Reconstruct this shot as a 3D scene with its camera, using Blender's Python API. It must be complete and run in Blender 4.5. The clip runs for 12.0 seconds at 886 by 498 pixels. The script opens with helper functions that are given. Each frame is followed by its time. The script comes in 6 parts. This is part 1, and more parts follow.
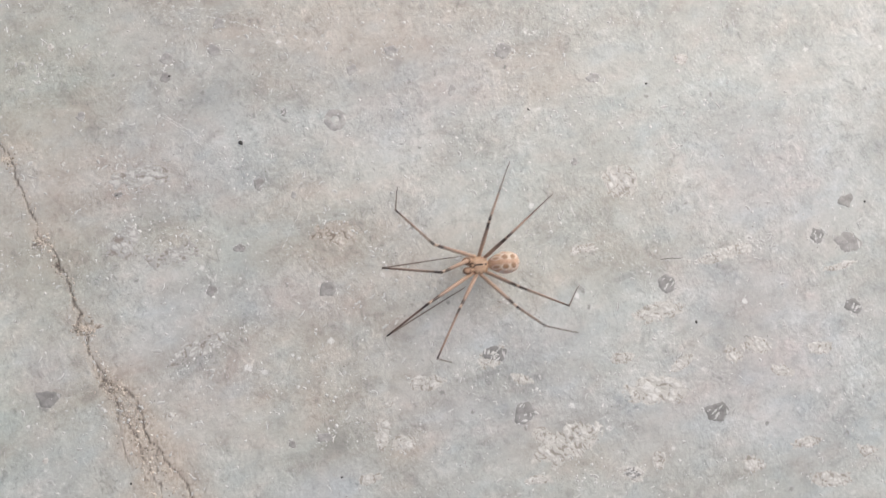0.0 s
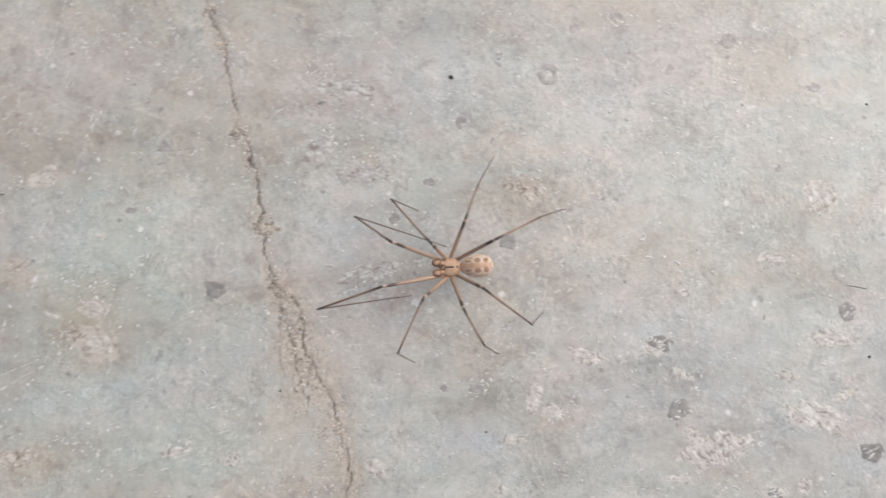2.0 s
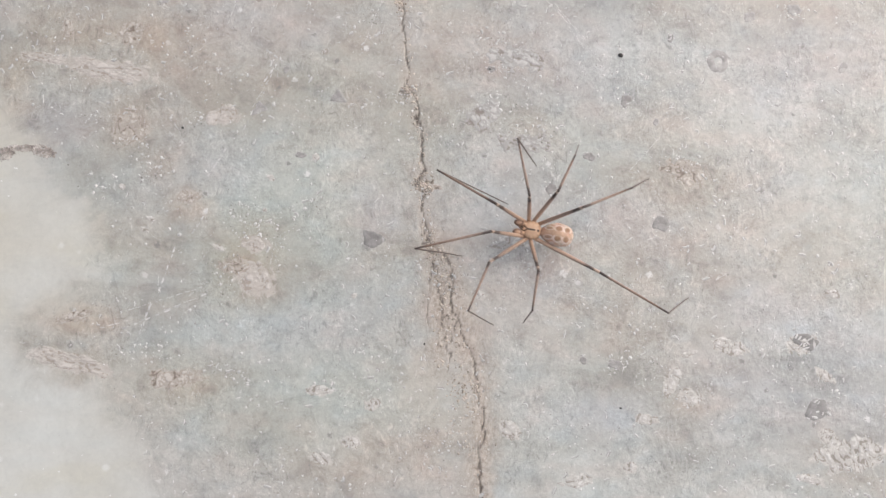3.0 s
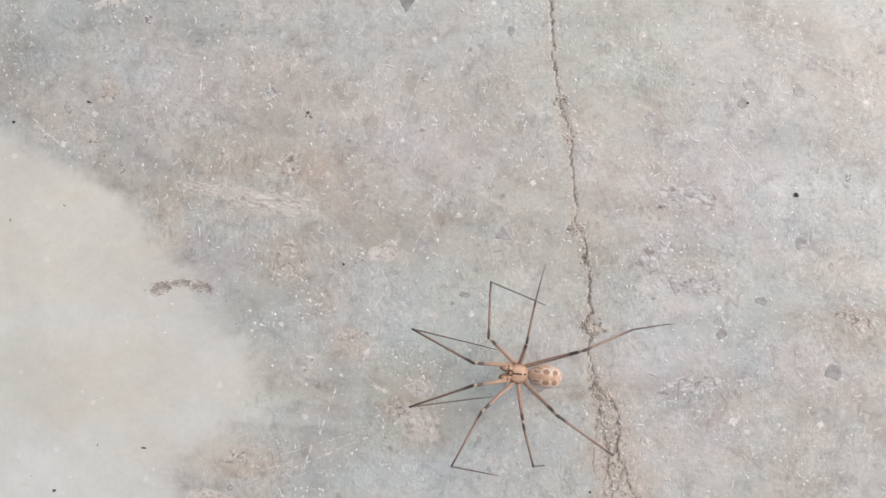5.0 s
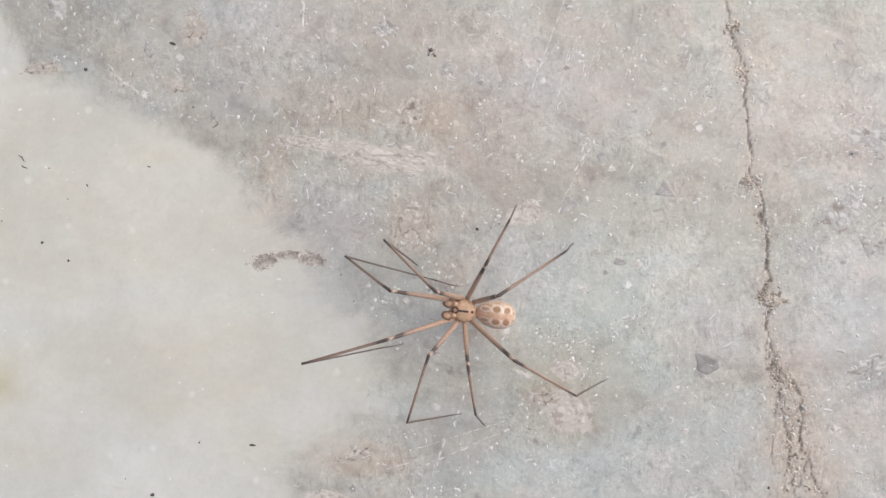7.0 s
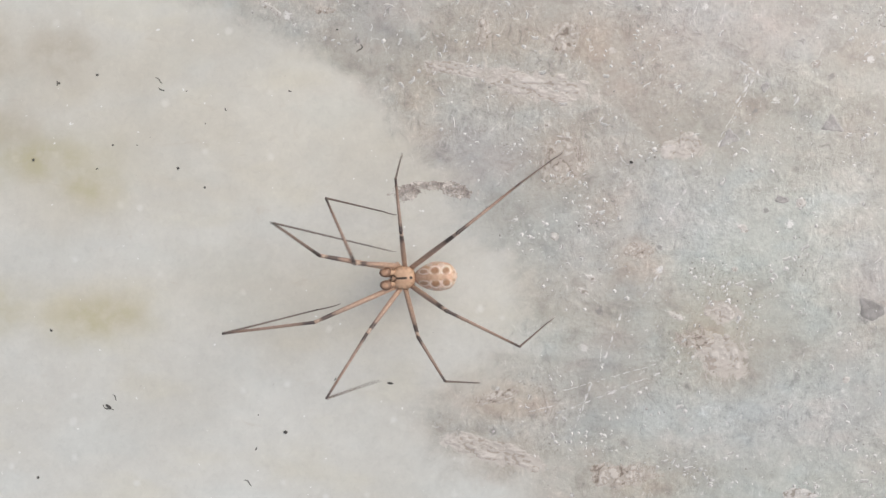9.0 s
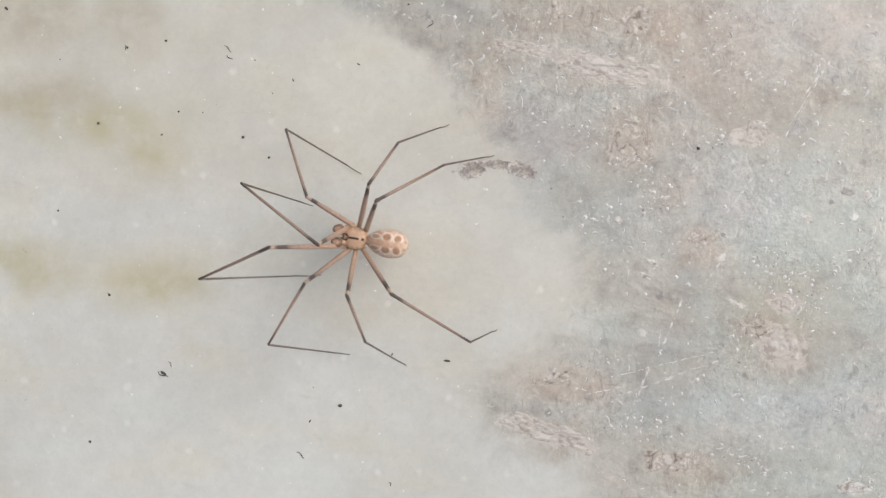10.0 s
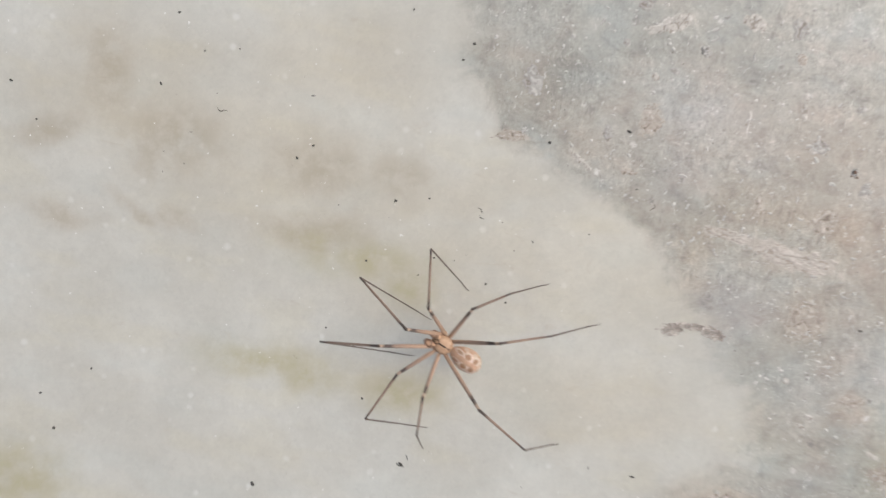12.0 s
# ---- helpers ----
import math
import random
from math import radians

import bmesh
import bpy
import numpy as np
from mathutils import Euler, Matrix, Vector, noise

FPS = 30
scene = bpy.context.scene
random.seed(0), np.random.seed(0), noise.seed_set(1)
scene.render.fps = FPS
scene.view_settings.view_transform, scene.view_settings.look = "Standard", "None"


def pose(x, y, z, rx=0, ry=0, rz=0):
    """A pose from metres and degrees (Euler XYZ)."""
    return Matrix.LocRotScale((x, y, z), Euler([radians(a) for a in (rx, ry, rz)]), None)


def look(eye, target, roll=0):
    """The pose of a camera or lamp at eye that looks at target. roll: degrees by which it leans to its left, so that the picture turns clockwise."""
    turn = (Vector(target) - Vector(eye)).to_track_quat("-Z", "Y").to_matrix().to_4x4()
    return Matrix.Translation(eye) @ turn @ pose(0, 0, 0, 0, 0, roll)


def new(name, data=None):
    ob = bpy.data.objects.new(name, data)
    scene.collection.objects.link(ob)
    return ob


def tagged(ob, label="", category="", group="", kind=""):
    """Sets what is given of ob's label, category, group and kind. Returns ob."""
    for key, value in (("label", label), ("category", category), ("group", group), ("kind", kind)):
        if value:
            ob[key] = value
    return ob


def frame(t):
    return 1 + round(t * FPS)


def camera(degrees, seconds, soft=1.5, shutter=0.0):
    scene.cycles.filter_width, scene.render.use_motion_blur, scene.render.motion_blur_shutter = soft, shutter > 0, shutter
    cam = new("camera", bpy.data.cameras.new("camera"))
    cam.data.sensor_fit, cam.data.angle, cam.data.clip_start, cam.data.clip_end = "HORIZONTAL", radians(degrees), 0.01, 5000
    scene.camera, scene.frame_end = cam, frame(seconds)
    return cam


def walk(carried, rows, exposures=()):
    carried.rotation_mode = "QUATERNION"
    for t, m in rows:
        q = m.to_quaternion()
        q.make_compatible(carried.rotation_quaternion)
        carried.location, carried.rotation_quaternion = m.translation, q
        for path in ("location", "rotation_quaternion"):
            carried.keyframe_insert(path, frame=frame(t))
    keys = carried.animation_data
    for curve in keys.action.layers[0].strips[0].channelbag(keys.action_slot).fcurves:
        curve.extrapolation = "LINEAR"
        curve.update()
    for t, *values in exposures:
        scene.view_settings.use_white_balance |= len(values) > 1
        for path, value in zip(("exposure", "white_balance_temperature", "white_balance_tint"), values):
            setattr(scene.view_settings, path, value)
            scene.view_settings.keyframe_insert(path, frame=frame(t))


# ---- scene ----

MM = 0.001


# camera ------------------------------------------------------------------
cam = camera(56.53, 12.0, soft=1.4, shutter=0.35)
walk(cam, [
    (0.0, pose(0.06344, -0.02459, 0.11387, 7.686, -5.242, -18.520)),
    (0.2, pose(0.06413, -0.02400, 0.11362, 7.890, -4.919, -18.083)),
    (0.3, pose(0.06372, -0.02397, 0.11390, 7.841, -4.823, -17.637)),
    (0.5, pose(0.06210, -0.02629, 0.11319, 8.549, -4.612, -16.437)),
    (0.8, pose(0.05624, -0.02634, 0.11048, 8.107, -5.491, -13.509)),
    (1.0, pose(0.05406, -0.02620, 0.11132, 7.635, -5.039, -12.253)),
    (1.3, pose(0.05109, -0.02594, 0.10966, 6.900, -5.549, -10.270)),
    (1.5, pose(0.04926, -0.02656, 0.10951, 6.696, -5.158, -9.359)),
    (1.7, pose(0.04723, -0.02593, 0.10860, 6.249, -5.142, -8.202)),
    (2.0, pose(0.04245, -0.02421, 0.10895, 5.955, -4.659, -6.046)),
    (2.3, pose(0.03456, -0.02599, 0.11260, 8.685, -3.517, -2.603)),
    (2.5, pose(0.03311, -0.02890, 0.11063, 8.092, -1.609, -0.201)),
    (2.7, pose(0.03047, -0.02777, 0.10783, 5.892, -2.465, 0.619)),
    (3.0, pose(0.03035, -0.02697, 0.11003, 4.971, -0.853, 0.481)),
    (3.2, pose(0.02638, -0.02196, 0.11065, 4.066, -1.524, 0.916)),
    (3.5, pose(0.02377, -0.01512, 0.11702, 3.900, 0.087, 1.509)),
    (3.7, pose(0.01868, -0.01437, 0.11601, 3.446, -0.171, 3.270)),
    (5.3, pose(0.00604, -0.00165, 0.10609, 2.115, -0.844, 1.384)),
    (5.5, pose(0.00398, -0.00135, 0.10484, 1.999, -0.661, 2.177)),
    (5.8, pose(0.00283, 0.00049, 0.10338, -0.439, 0.036, 2.539)),
    (6.0, pose(0.00358, -0.00326, 0.10133, 0.165, 0.255, 1.620)),
    (6.2, pose(0.00398, -0.00278, 0.09865, -0.055, 0.693, 0.555)),
    (6.5, pose(0.00113, 0.00011, 0.09677, -1.260, 1.611, 0.207)),
    (6.7, pose(-0.00386, -0.00137, 0.09503, -0.690, 0.633, 0.355)),
    (7.0, pose(-0.00670, -0.00121, 0.09191, -1.448, 0.295, 0.440)),
    (7.2, pose(-0.00806, 0.00170, 0.09056, -2.029, 0.616, -0.568)),
    (7.5, pose(-0.01306, 0.00495, 0.08978, -3.270, 0.625, -0.650)),
    (7.7, pose(-0.01695, 0.00374, 0.08942, -4.288, 0.870, 0.375)),
    (9.3, pose(-0.02255, -0.00889, 0.08830, -1.588, 1.799, 2.157)),
    (9.5, pose(-0.02464, -0.00829, 0.08879, -2.399, 1.507, 2.806)),
    (9.7, pose(-0.02561, -0.01047, 0.08881, -1.520, 1.714, 3.438)),
    (10.0, pose(-0.02693, -0.01080, 0.08844, -1.783, 1.884, 3.826)),
    (10.2, pose(-0.02751, -0.01099, 0.08748, -1.576, 1.619, 3.986)),
    (10.5, pose(-0.02800, -0.01005, 0.08850, -0.898, 1.853, 3.687)),
    (10.7, pose(-0.02799, -0.00839, 0.08945, -1.085, 1.988, 3.296)),
    (11.0, pose(-0.02896, -0.00894, 0.08987, -0.511, 2.252, 3.374)),
    (11.2, pose(-0.03056, -0.00807, 0.09067, -0.576, 2.952, 3.467)),
    (11.5, pose(-0.03829, -0.00455, 0.09300, -1.763, 3.020, 4.442)),
    (11.7, pose(-0.04451, -0.00315, 0.09807, -0.940, 4.828, 6.202)),
    (11.8, pose(-0.05190, 0.00018, 0.10011, -1.244, 3.439, 8.741)),
    (12.0, pose(-0.05669, 0.01537, 0.10575, -7.796, 2.077, 9.128)),
], exposures=[(0.0, -0.15, 6200, 7), (1.0, -0.18, 6200, 7), (2.0, -0.18, 6200, 7), (3.0, -0.13, 6180, 8), (5.5, -0.12, 6130, 8), (7.5, -0.10, 6150, 8), (9.5, -0.21, 6200, 7),
             (11.0, -0.21, 6200, 6), (11.5, -0.24, 6200, 5), (12.0, -0.29, 6300, 7)])

# light: open shade under a bright sky, with a broad soft sun ----------------
world = bpy.data.worlds.new("sky")
scene.world = world
world.use_nodes = True
sky = world.node_tree.nodes.new("ShaderNodeTexSky")
sky.sky_type, sky.sun_disc = "NISHITA", False
sky.sun_elevation, sky.sun_rotation = radians(50), radians(60)
sky.air_density, sky.dust_density, sky.ozone_density = 0.6, 6.0, 0.4
world.node_tree.nodes["Background"].inputs["Strength"].default_value = 0.150
world.node_tree.links.new(sky.outputs["Color"], world.node_tree.nodes["Background"].inputs["Color"])
sun_data = bpy.data.lights.new("sun", "SUN")
sun_data.energy, sun_data.angle, sun_data.color = 1.75, radians(140), (1.0, 0.965, 0.91)
sun = new("sun", sun_data)
sun.matrix_world = look((0.95, 0.55, 1.3), (0, 0, 0))


# materials -----------------------------------------------------------------
class Nodes:
    """Short hand for a node material."""

    def __init__(self, name, roughness=0.6, specular=0.4):
        self.mat = bpy.data.materials.new(name)
        self.mat.use_nodes = True
        self.tree = self.mat.node_tree
        self.bsdf = self.tree.nodes["Principled BSDF"]
        self.bsdf.inputs["Roughness"].default_value = roughness
        self.bsdf.inputs["Specular IOR Level"].default_value = specular
        self.coord = self.tree.nodes.new("ShaderNodeTexCoord").outputs["Object"]

    def add(self, kind, **sockets):
        node = self.tree.nodes.new(kind)
        for key, value in sockets.items():
            self.put(node.inputs[key.replace("_", " ")], value)
        return node

    def put(self, socket, value):
        if isinstance(value, bpy.types.NodeSocket):
            self.tree.links.new(value, socket)
        else:
            socket.default_value = value

    def noise(self, scale, detail=4.0, rough=0.55, stretch=None, turn=0.0, distortion=0.0):
        where = self.coord
        if stretch:
            place = self.add("ShaderNodeMapping", Vector=self.coord)
            place.inputs["Scale"].default_value = stretch
            place.inputs["Rotation"].default_value = (0, 0, radians(turn))
            where = place.outputs["Vector"]
        return self.add("ShaderNodeTexNoise", Vector=where, Scale=scale, Detail=detail, Roughness=rough, Distortion=distortion).outputs["Fac"]

    def cells(self, scale):
        return self.add("ShaderNodeTexVoronoi", Vector=self.coord, Scale=scale)

    def attr(self, name):
        node = self.tree.nodes.new("ShaderNodeAttribute")
        node.attribute_name = name
        return node.outputs["Fac"]

    def ramp(self, value, *stops, smooth=True):
        """Stops of (position, colour or grey)."""
        node = self.add("ShaderNodeValToRGB", Fac=value)
        bar = node.color_ramp
        bar.interpolation = "EASE" if smooth else "LINEAR"
        while len(bar.elements) < len(stops):
            bar.elements.new(0.5)
        for element, (at, colour) in zip(bar.elements, sorted(stops, key=lambda s: s[0])):
            element.position = at
            element.color = (*colour, 1) if isinstance(colour, tuple) else (colour, colour, colour, 1)
        return node.outputs["Color"]

    def mix(self, fac, a, b, blend="MIX"):
        node = self.tree.nodes.new("ShaderNodeMix")
        node.data_type, node.blend_type = "RGBA", blend
        self.put(node.inputs["Factor"], fac)
        for socket, value in ((node.inputs[6], a), (node.inputs[7], b)):
            self.put(socket, (*value, 1) if isinstance(value, tuple) else value)
        return node.outputs[2]

    def math(self, kind, a, b=0.0, clamp=False):
        node = self.tree.nodes.new("ShaderNodeMath")
        node.operation, node.use_clamp = kind, clamp
        self.put(node.inputs[0], a)
        self.put(node.inputs[1], b)
        return node.outputs[0]

    def bump(self, height, strength, distance):
        node = self.add("ShaderNodeBump", Height=height, Strength=strength, Distance=distance)
        self.put(self.bsdf.inputs["Normal"], node.outputs["Normal"])

    def colour(self, value):
        self.put(self.bsdf.inputs["Base Color"], (*value, 1) if isinstance(value, tuple) else value)
        return self.mat


def grains(n, colour, light=(0.66, 0.65, 0.62), dark=(0.20, 0.19, 0.175), much=1.0):
    """Fine mineral grain over a colour: clouds, short crooked flecks, sparse bright and dark crystals. Gives the colour and a relief."""
    fleck = n.noise(1300, 6, 0.72, distortion=1.2)
    colour = n.mix(1.0, colour, n.ramp(fleck, (0.26, 0.80), (0.5, 1.0), (0.74, 1.17)), "MULTIPLY")
    relief = n.math("MULTIPLY", n.noise(1600, 4, 0.6), 1.2)
    for scale, stretch, turn, low, tone, much_here in ((900, (1, 0.55, 1), 30, 0.64, light, 0.5), (560, (0.6, 1, 1), 70, 0.66, light, 0.55),
                                                       (700, (1, 0.45, 1), 115, 0.655, dark, 0.5), (380, (0.6, 1, 1), 10, 0.69, dark, 0.5)):
        vein = n.noise(scale, 4, 0.68, stretch, turn, 1.6)
        colour = n.mix(n.ramp(vein, (low, 0.0), (low + 0.06, much_here * much)), colour, tone)
    for scale, some, tone in ((520, 0.965, light), (640, 0.95, dark)):
        cell = n.cells(scale)
        ragged = n.math("ADD", cell.outputs["Distance"], n.math("MULTIPLY", n.math("SUBTRACT", fleck, 0.5), 0.9))
        pick = n.add("ShaderNodeSeparateColor", Color=cell.outputs["Color"]).outputs[0]
        colour = n.mix(n.math("MULTIPLY", n.ramp(ragged, (0.12, 1.0), (0.26, 0.0)), n.ramp(pick, (some, 0.0), (some + 0.03, 0.8 * much))), colour, tone)
    return colour, relief


def floor_material():
    n = Nodes("worn_stone", 0.5, 0.8)
    cloud = n.noise(75, 4, 0.55)
    grey = n.ramp(cloud, (0.30, (0.340, 0.337, 0.304)), (0.55, (0.402, 0.401, 0.367)), (0.75, (0.452, 0.453, 0.418)))
    bands = n.noise(48, 4, 0.6, (0.42, 1.7, 1), -6, 0.8)
    grey = n.mix(1.0, grey, n.ramp(bands, (0.32, (0.86, 0.845, 0.825)), (0.5, (1.0, 1.0, 1.0)), (0.68, (1.07, 1.08, 1.085))), "MULTIPLY")
    hue = n.noise(160, 3, 0.5, (1, 1.6, 1), 15)
    grey = n.mix(1.0, grey, n.ramp(hue, (0.30, (1.038, 0.984, 0.968)), (0.5, (1.004, 1.0, 1.0)), (0.70, (0.964, 1.0, 1.038))), "MULTIPLY")
    wash = n.noise(30, 3, 0.5, distortion=0.4)
    grey = n.mix(1.0, grey, n.ramp(wash, (0.36, (1.02, 0.988, 0.985)), (0.5, (1.0, 1.0, 1.0)), (0.64, (0.978, 1.004, 1.008))), "MULTIPLY")
    mottle = n.noise(330, 5, 0.62, distortion=0.6)
    grey = n.mix(1.0, grey, n.ramp(mottle, (0.30, 0.81), (0.50, 1.0), (0.72, 1.12)), "MULTIPLY")
    grey = n.mix(n.math("MULTIPLY", n.attr("warm"), n.ramp(mottle, (0.3, 1.0), (0.7, 0.55))), grey, n.mix(1.0, grey, (1.02, 0.937, 0.880), "MULTIPLY"))
    grey = n.mix(n.math("MULTIPLY", n.attr("cool"), 0.9), grey, n.mix(1.0, grey, (0.992, 0.988, 1.045), "MULTIPLY"))
    grey = n.mix(n.math("MULTIPLY", n.attr("green"), 0.9), grey, n.mix(1.0, grey, (0.935, 0.962, 0.925), "MULTIPLY"))
    grey = n.mix(n.math("MULTIPLY", n.attr("dull"), n.ramp(mottle, (0.3, 1.0), (0.7, 0.7))), grey, n.mix(1.0, grey, (0.88, 0.87, 0.86), "MULTIPLY"))
    grey = n.mix(n.math("MULTIPLY", n.attr("brown"), n.ramp(mottle, (0.3, 1.0), (0.7, 0.6))), grey, n.mix(1.0, grey, (0.985, 0.905, 0.835), "MULTIPLY"))
    grey = n.mix(n.attr("bright"), grey, n.mix(1.0, grey, (1.085, 1.105, 1.115), "MULTIPLY"))
    rough_zone = n.ramp(n.noise(90, 4, 0.6, distortion=0.5), (0.38, 0.25), (0.60, 1.0))
    nicks = n.noise(850, 6, 0.74, (1, 0.65, 1), 40, 1.8)
    grey = n.mix(n.math("MULTIPLY", rough_zone, 0.9), grey, n.mix(1.0, grey, n.ramp(nicks, (0.33, 0.62), (0.46, 0.95), (0.55, 1.03), (0.68, 1.38)), "MULTIPLY"))
    grey, relief = grains(n, grey)
    # rough mineral patches with ragged outlines
    fray = n.math("MULTIPLY", n.math("SUBTRACT", n.noise(360, 7, 0.72, distortion=1.5), 0.5), 1.9)
    pale = n.ramp(n.math("ADD", n.attr("pale"), fray), (0.47, 0.0), (0.57, 0.9))
    chip, vein = n.noise(600, 6, 0.7, distortion=0.8), n.noise(420, 5, 0.65, (1, 0.6, 1), 25, 1.2)
    crystal = n.ramp(chip, (0.32, (0.38, 0.35, 0.31)), (0.50, (0.485, 0.46, 0.415)), (0.68, (0.63, 0.61, 0.57)))
    crystal = n.mix(n.ramp(vein, (0.455, 0.0), (0.495, 0.8), (0.505, 0.8), (0.545, 0.0)), crystal, (0.20, 0.165, 0.13))
    grey = n.mix(pale, grey, crystal)
    sandy = n.ramp(n.math("ADD", n.attr("sandy"), fray), (0.45, 0.0), (0.60, 0.75))
    earth = n.ramp(chip, (0.32, (0.27, 0.225, 0.18)), (0.50, (0.435, 0.388, 0.335)), (0.68, (0.575, 0.535, 0.48)))
    grey = n.mix(sandy, grey, n.mix(n.ramp(vein, (0.46, 0.0), (0.495, 0.7), (0.505, 0.7), (0.54, 0.0)), earth, (0.20, 0.16, 0.125)))
    tan = n.ramp(n.math("ADD", n.attr("tan"), fray), (0.42, 0.0), (0.60, 0.75))
    grey = n.mix(tan, grey, n.ramp(chip, (0.32, (0.335, 0.29, 0.245)), (0.50, (0.465, 0.422, 0.375)), (0.68, (0.56, 0.522, 0.475))))
    gravel = n.math("MULTIPLY", n.attr("rubble"), n.ramp(fray, (0.2, 0.35), (0.7, 1.0)))
    pits = n.noise(1000, 5, 0.72, (1, 0.6, 1), 40, 1.6)
    grey = n.mix(n.math("MULTIPLY", gravel, 0.9), grey, n.mix(1.0, grey, n.ramp(pits, (0.32, 0.50), (0.47, 0.90), (0.56, 1.0), (0.68, 1.5)), "MULTIPLY"))
    relief = n.math("ADD", relief, n.math("MULTIPLY", n.math("MAXIMUM", n.math("MAXIMUM", n.attr("pale"), n.attr("sandy")), gravel), n.math("MULTIPLY", pits, 2.0)))
    # cream calcite zone: smooth, hardly any grain
    milk = n.ramp(n.noise(60, 3, 0.5), (0.3, (0.490, 0.481, 0.434)), (0.7, (0.553, 0.549, 0.506)))
    milk = n.mix(1.0, milk, n.ramp(n.noise(420, 5, 0.65), (0.3, 0.955), (0.7, 1.03)), "MULTIPLY")
    milk = n.mix(1.0, milk, n.ramp(n.noise(1500, 5, 0.7, distortion=0.8), (0.3, 0.945), (0.5, 1.0), (0.7, 1.045)), "MULTIPLY")
    milk = n.mix(1.0, milk, n.ramp(n.noise(110, 3, 0.5, (0.6, 1.4, 1), 8), (0.32, (1.0, 0.985, 0.94)), (0.5, (1.0, 1.0, 1.0)), (0.68, (0.985, 1.005, 1.02))), "MULTIPLY")
    cell = n.cells(430)
    pick = n.add("ShaderNodeSeparateColor", Color=cell.outputs["Color"]).outputs[0]
    ragged = n.math("ADD", cell.outputs["Distance"], n.math("MULTIPLY", n.math("SUBTRACT", mottle, 0.5), 0.5))
    milk = n.mix(n.math("MULTIPLY", n.ramp(ragged, (0.05, 1.0), (0.26, 0.0)), n.ramp(pick, (0.78, 0.0), (0.86, 0.5))), milk, (0.68, 0.68, 0.655))
    milk = n.mix(n.ramp(n.noise(230, 5, 0.7, (1, 2.2, 1), 12, 0.8), (0.60, 0.0), (0.80, 0.5)), milk, (0.43, 0.385, 0.32))
    milk = n.mix(n.math("MULTIPLY", n.attr("warm"), 0.75), milk, n.mix(1.0, milk, (0.957, 0.910, 0.834), "MULTIPLY"))
    milk = n.mix(n.math("MULTIPLY", n.attr("stain"), n.ramp(n.noise(300, 4, 0.6), (0.3, 0.30), (0.65, 0.8))), milk, (0.385, 0.35, 0.205))
    milk = n.mix(n.math("MULTIPLY", n.attr("smear"), n.ramp(n.noise(330, 5, 0.65), (0.3, 0.25), (0.65, 0.82))), milk, (0.37, 0.325, 0.245))
    cream = n.math("ADD", n.attr("cream"), n.math("MULTIPLY", n.math("SUBTRACT", n.noise(190, 7, 0.66, distortion=0.7), 0.5), 1.0))
    cream = n.ramp(cream, (0.22, 0.0), (0.80, 1.0))
    colour = n.mix(cream, grey, milk)
    scab = n.ramp(n.math("ADD", n.attr("scab"), n.math("MULTIPLY", n.math("SUBTRACT", n.noise(900, 5, 0.7, distortion=1.0), 0.5), 2.4)), (0.45, 0.0), (0.65, 0.9))
    colour = n.mix(scab, colour, n.ramp(n.noise(1300, 5, 0.7), (0.36, (0.12, 0.09, 0.07)), (0.5, (0.29, 0.245, 0.208)), (0.66, (0.54, 0.51, 0.47))))
    sand = n.ramp(n.noise(1400, 4, 0.7), (0.32, (0.215, 0.172, 0.132)), (0.5, (0.43, 0.364, 0.298)), (0.72, (0.59, 0.532, 0.465)))
    seam = n.noise(560, 4, 0.6, (1, 0.32, 1), -14, 1.6)
    sand = n.mix(n.ramp(seam, (0.455, 0.0), (0.485, 0.5), (0.515, 0.5), (0.545, 0.0)), sand, (0.22, 0.172, 0.128))
    colour = n.mix(n.math("MULTIPLY", n.attr("sand"), n.ramp(mottle, (0.3, 0.45), (0.7, 0.95))), colour, sand)
    colour = n.mix(n.attr("crack"), colour, (0.070, 0.050, 0.036))
    n.put(n.bsdf.inputs["Roughness"], n.mix(cream, (0.42, 0.42, 0.42), (0.36, 0.36, 0.36)))
    calm = n.math("SUBTRACT", 1.0, n.math("MULTIPLY", n.ramp(n.attr("cream"), (0.1, 0.0), (0.6, 1.0)), 0.9))
    worms = n.noise(620, 5, 0.6, (1, 0.7, 1), 35, 2.2)
    relief = n.math("ADD", relief, n.math("ADD", n.math("MULTIPLY", mottle, 1.5), n.math("MULTIPLY", worms, 1.2)))
    n.bump(n.math("MULTIPLY", n.math("MULTIPLY", relief, calm), n.ramp(rough_zone, (0.25, 0.5), (1.0, 1.0))), 0.36, 0.00013)
    return n.colour(colour)


def inclusion_material(name, low, high, veins=0.7):
    n = Nodes(name, 0.45, 0.9)
    info = n.tree.nodes.new("ShaderNodeObjectInfo").outputs["Random"]
    tone = n.ramp(info, (0.0, low), (1.0, high))
    streak = n.noise(900, 3, 0.5, (1, 0.18, 1), 35, 0.5)
    tone = n.mix(n.ramp(streak, (0.545, 0.0), (0.59, veins)), tone, (0.54, 0.52, 0.49))
    tone = n.mix(1.0, tone, n.ramp(n.noise(700, 5, 0.65), (0.3, 0.75), (0.7, 1.25)), "MULTIPLY")
    colour, fleck = grains(n, tone, (0.5, 0.48, 0.45), (0.13, 0.12, 0.11), 0.7)
    n.bump(fleck, 0.3, 0.0001)
    return n.colour(colour)


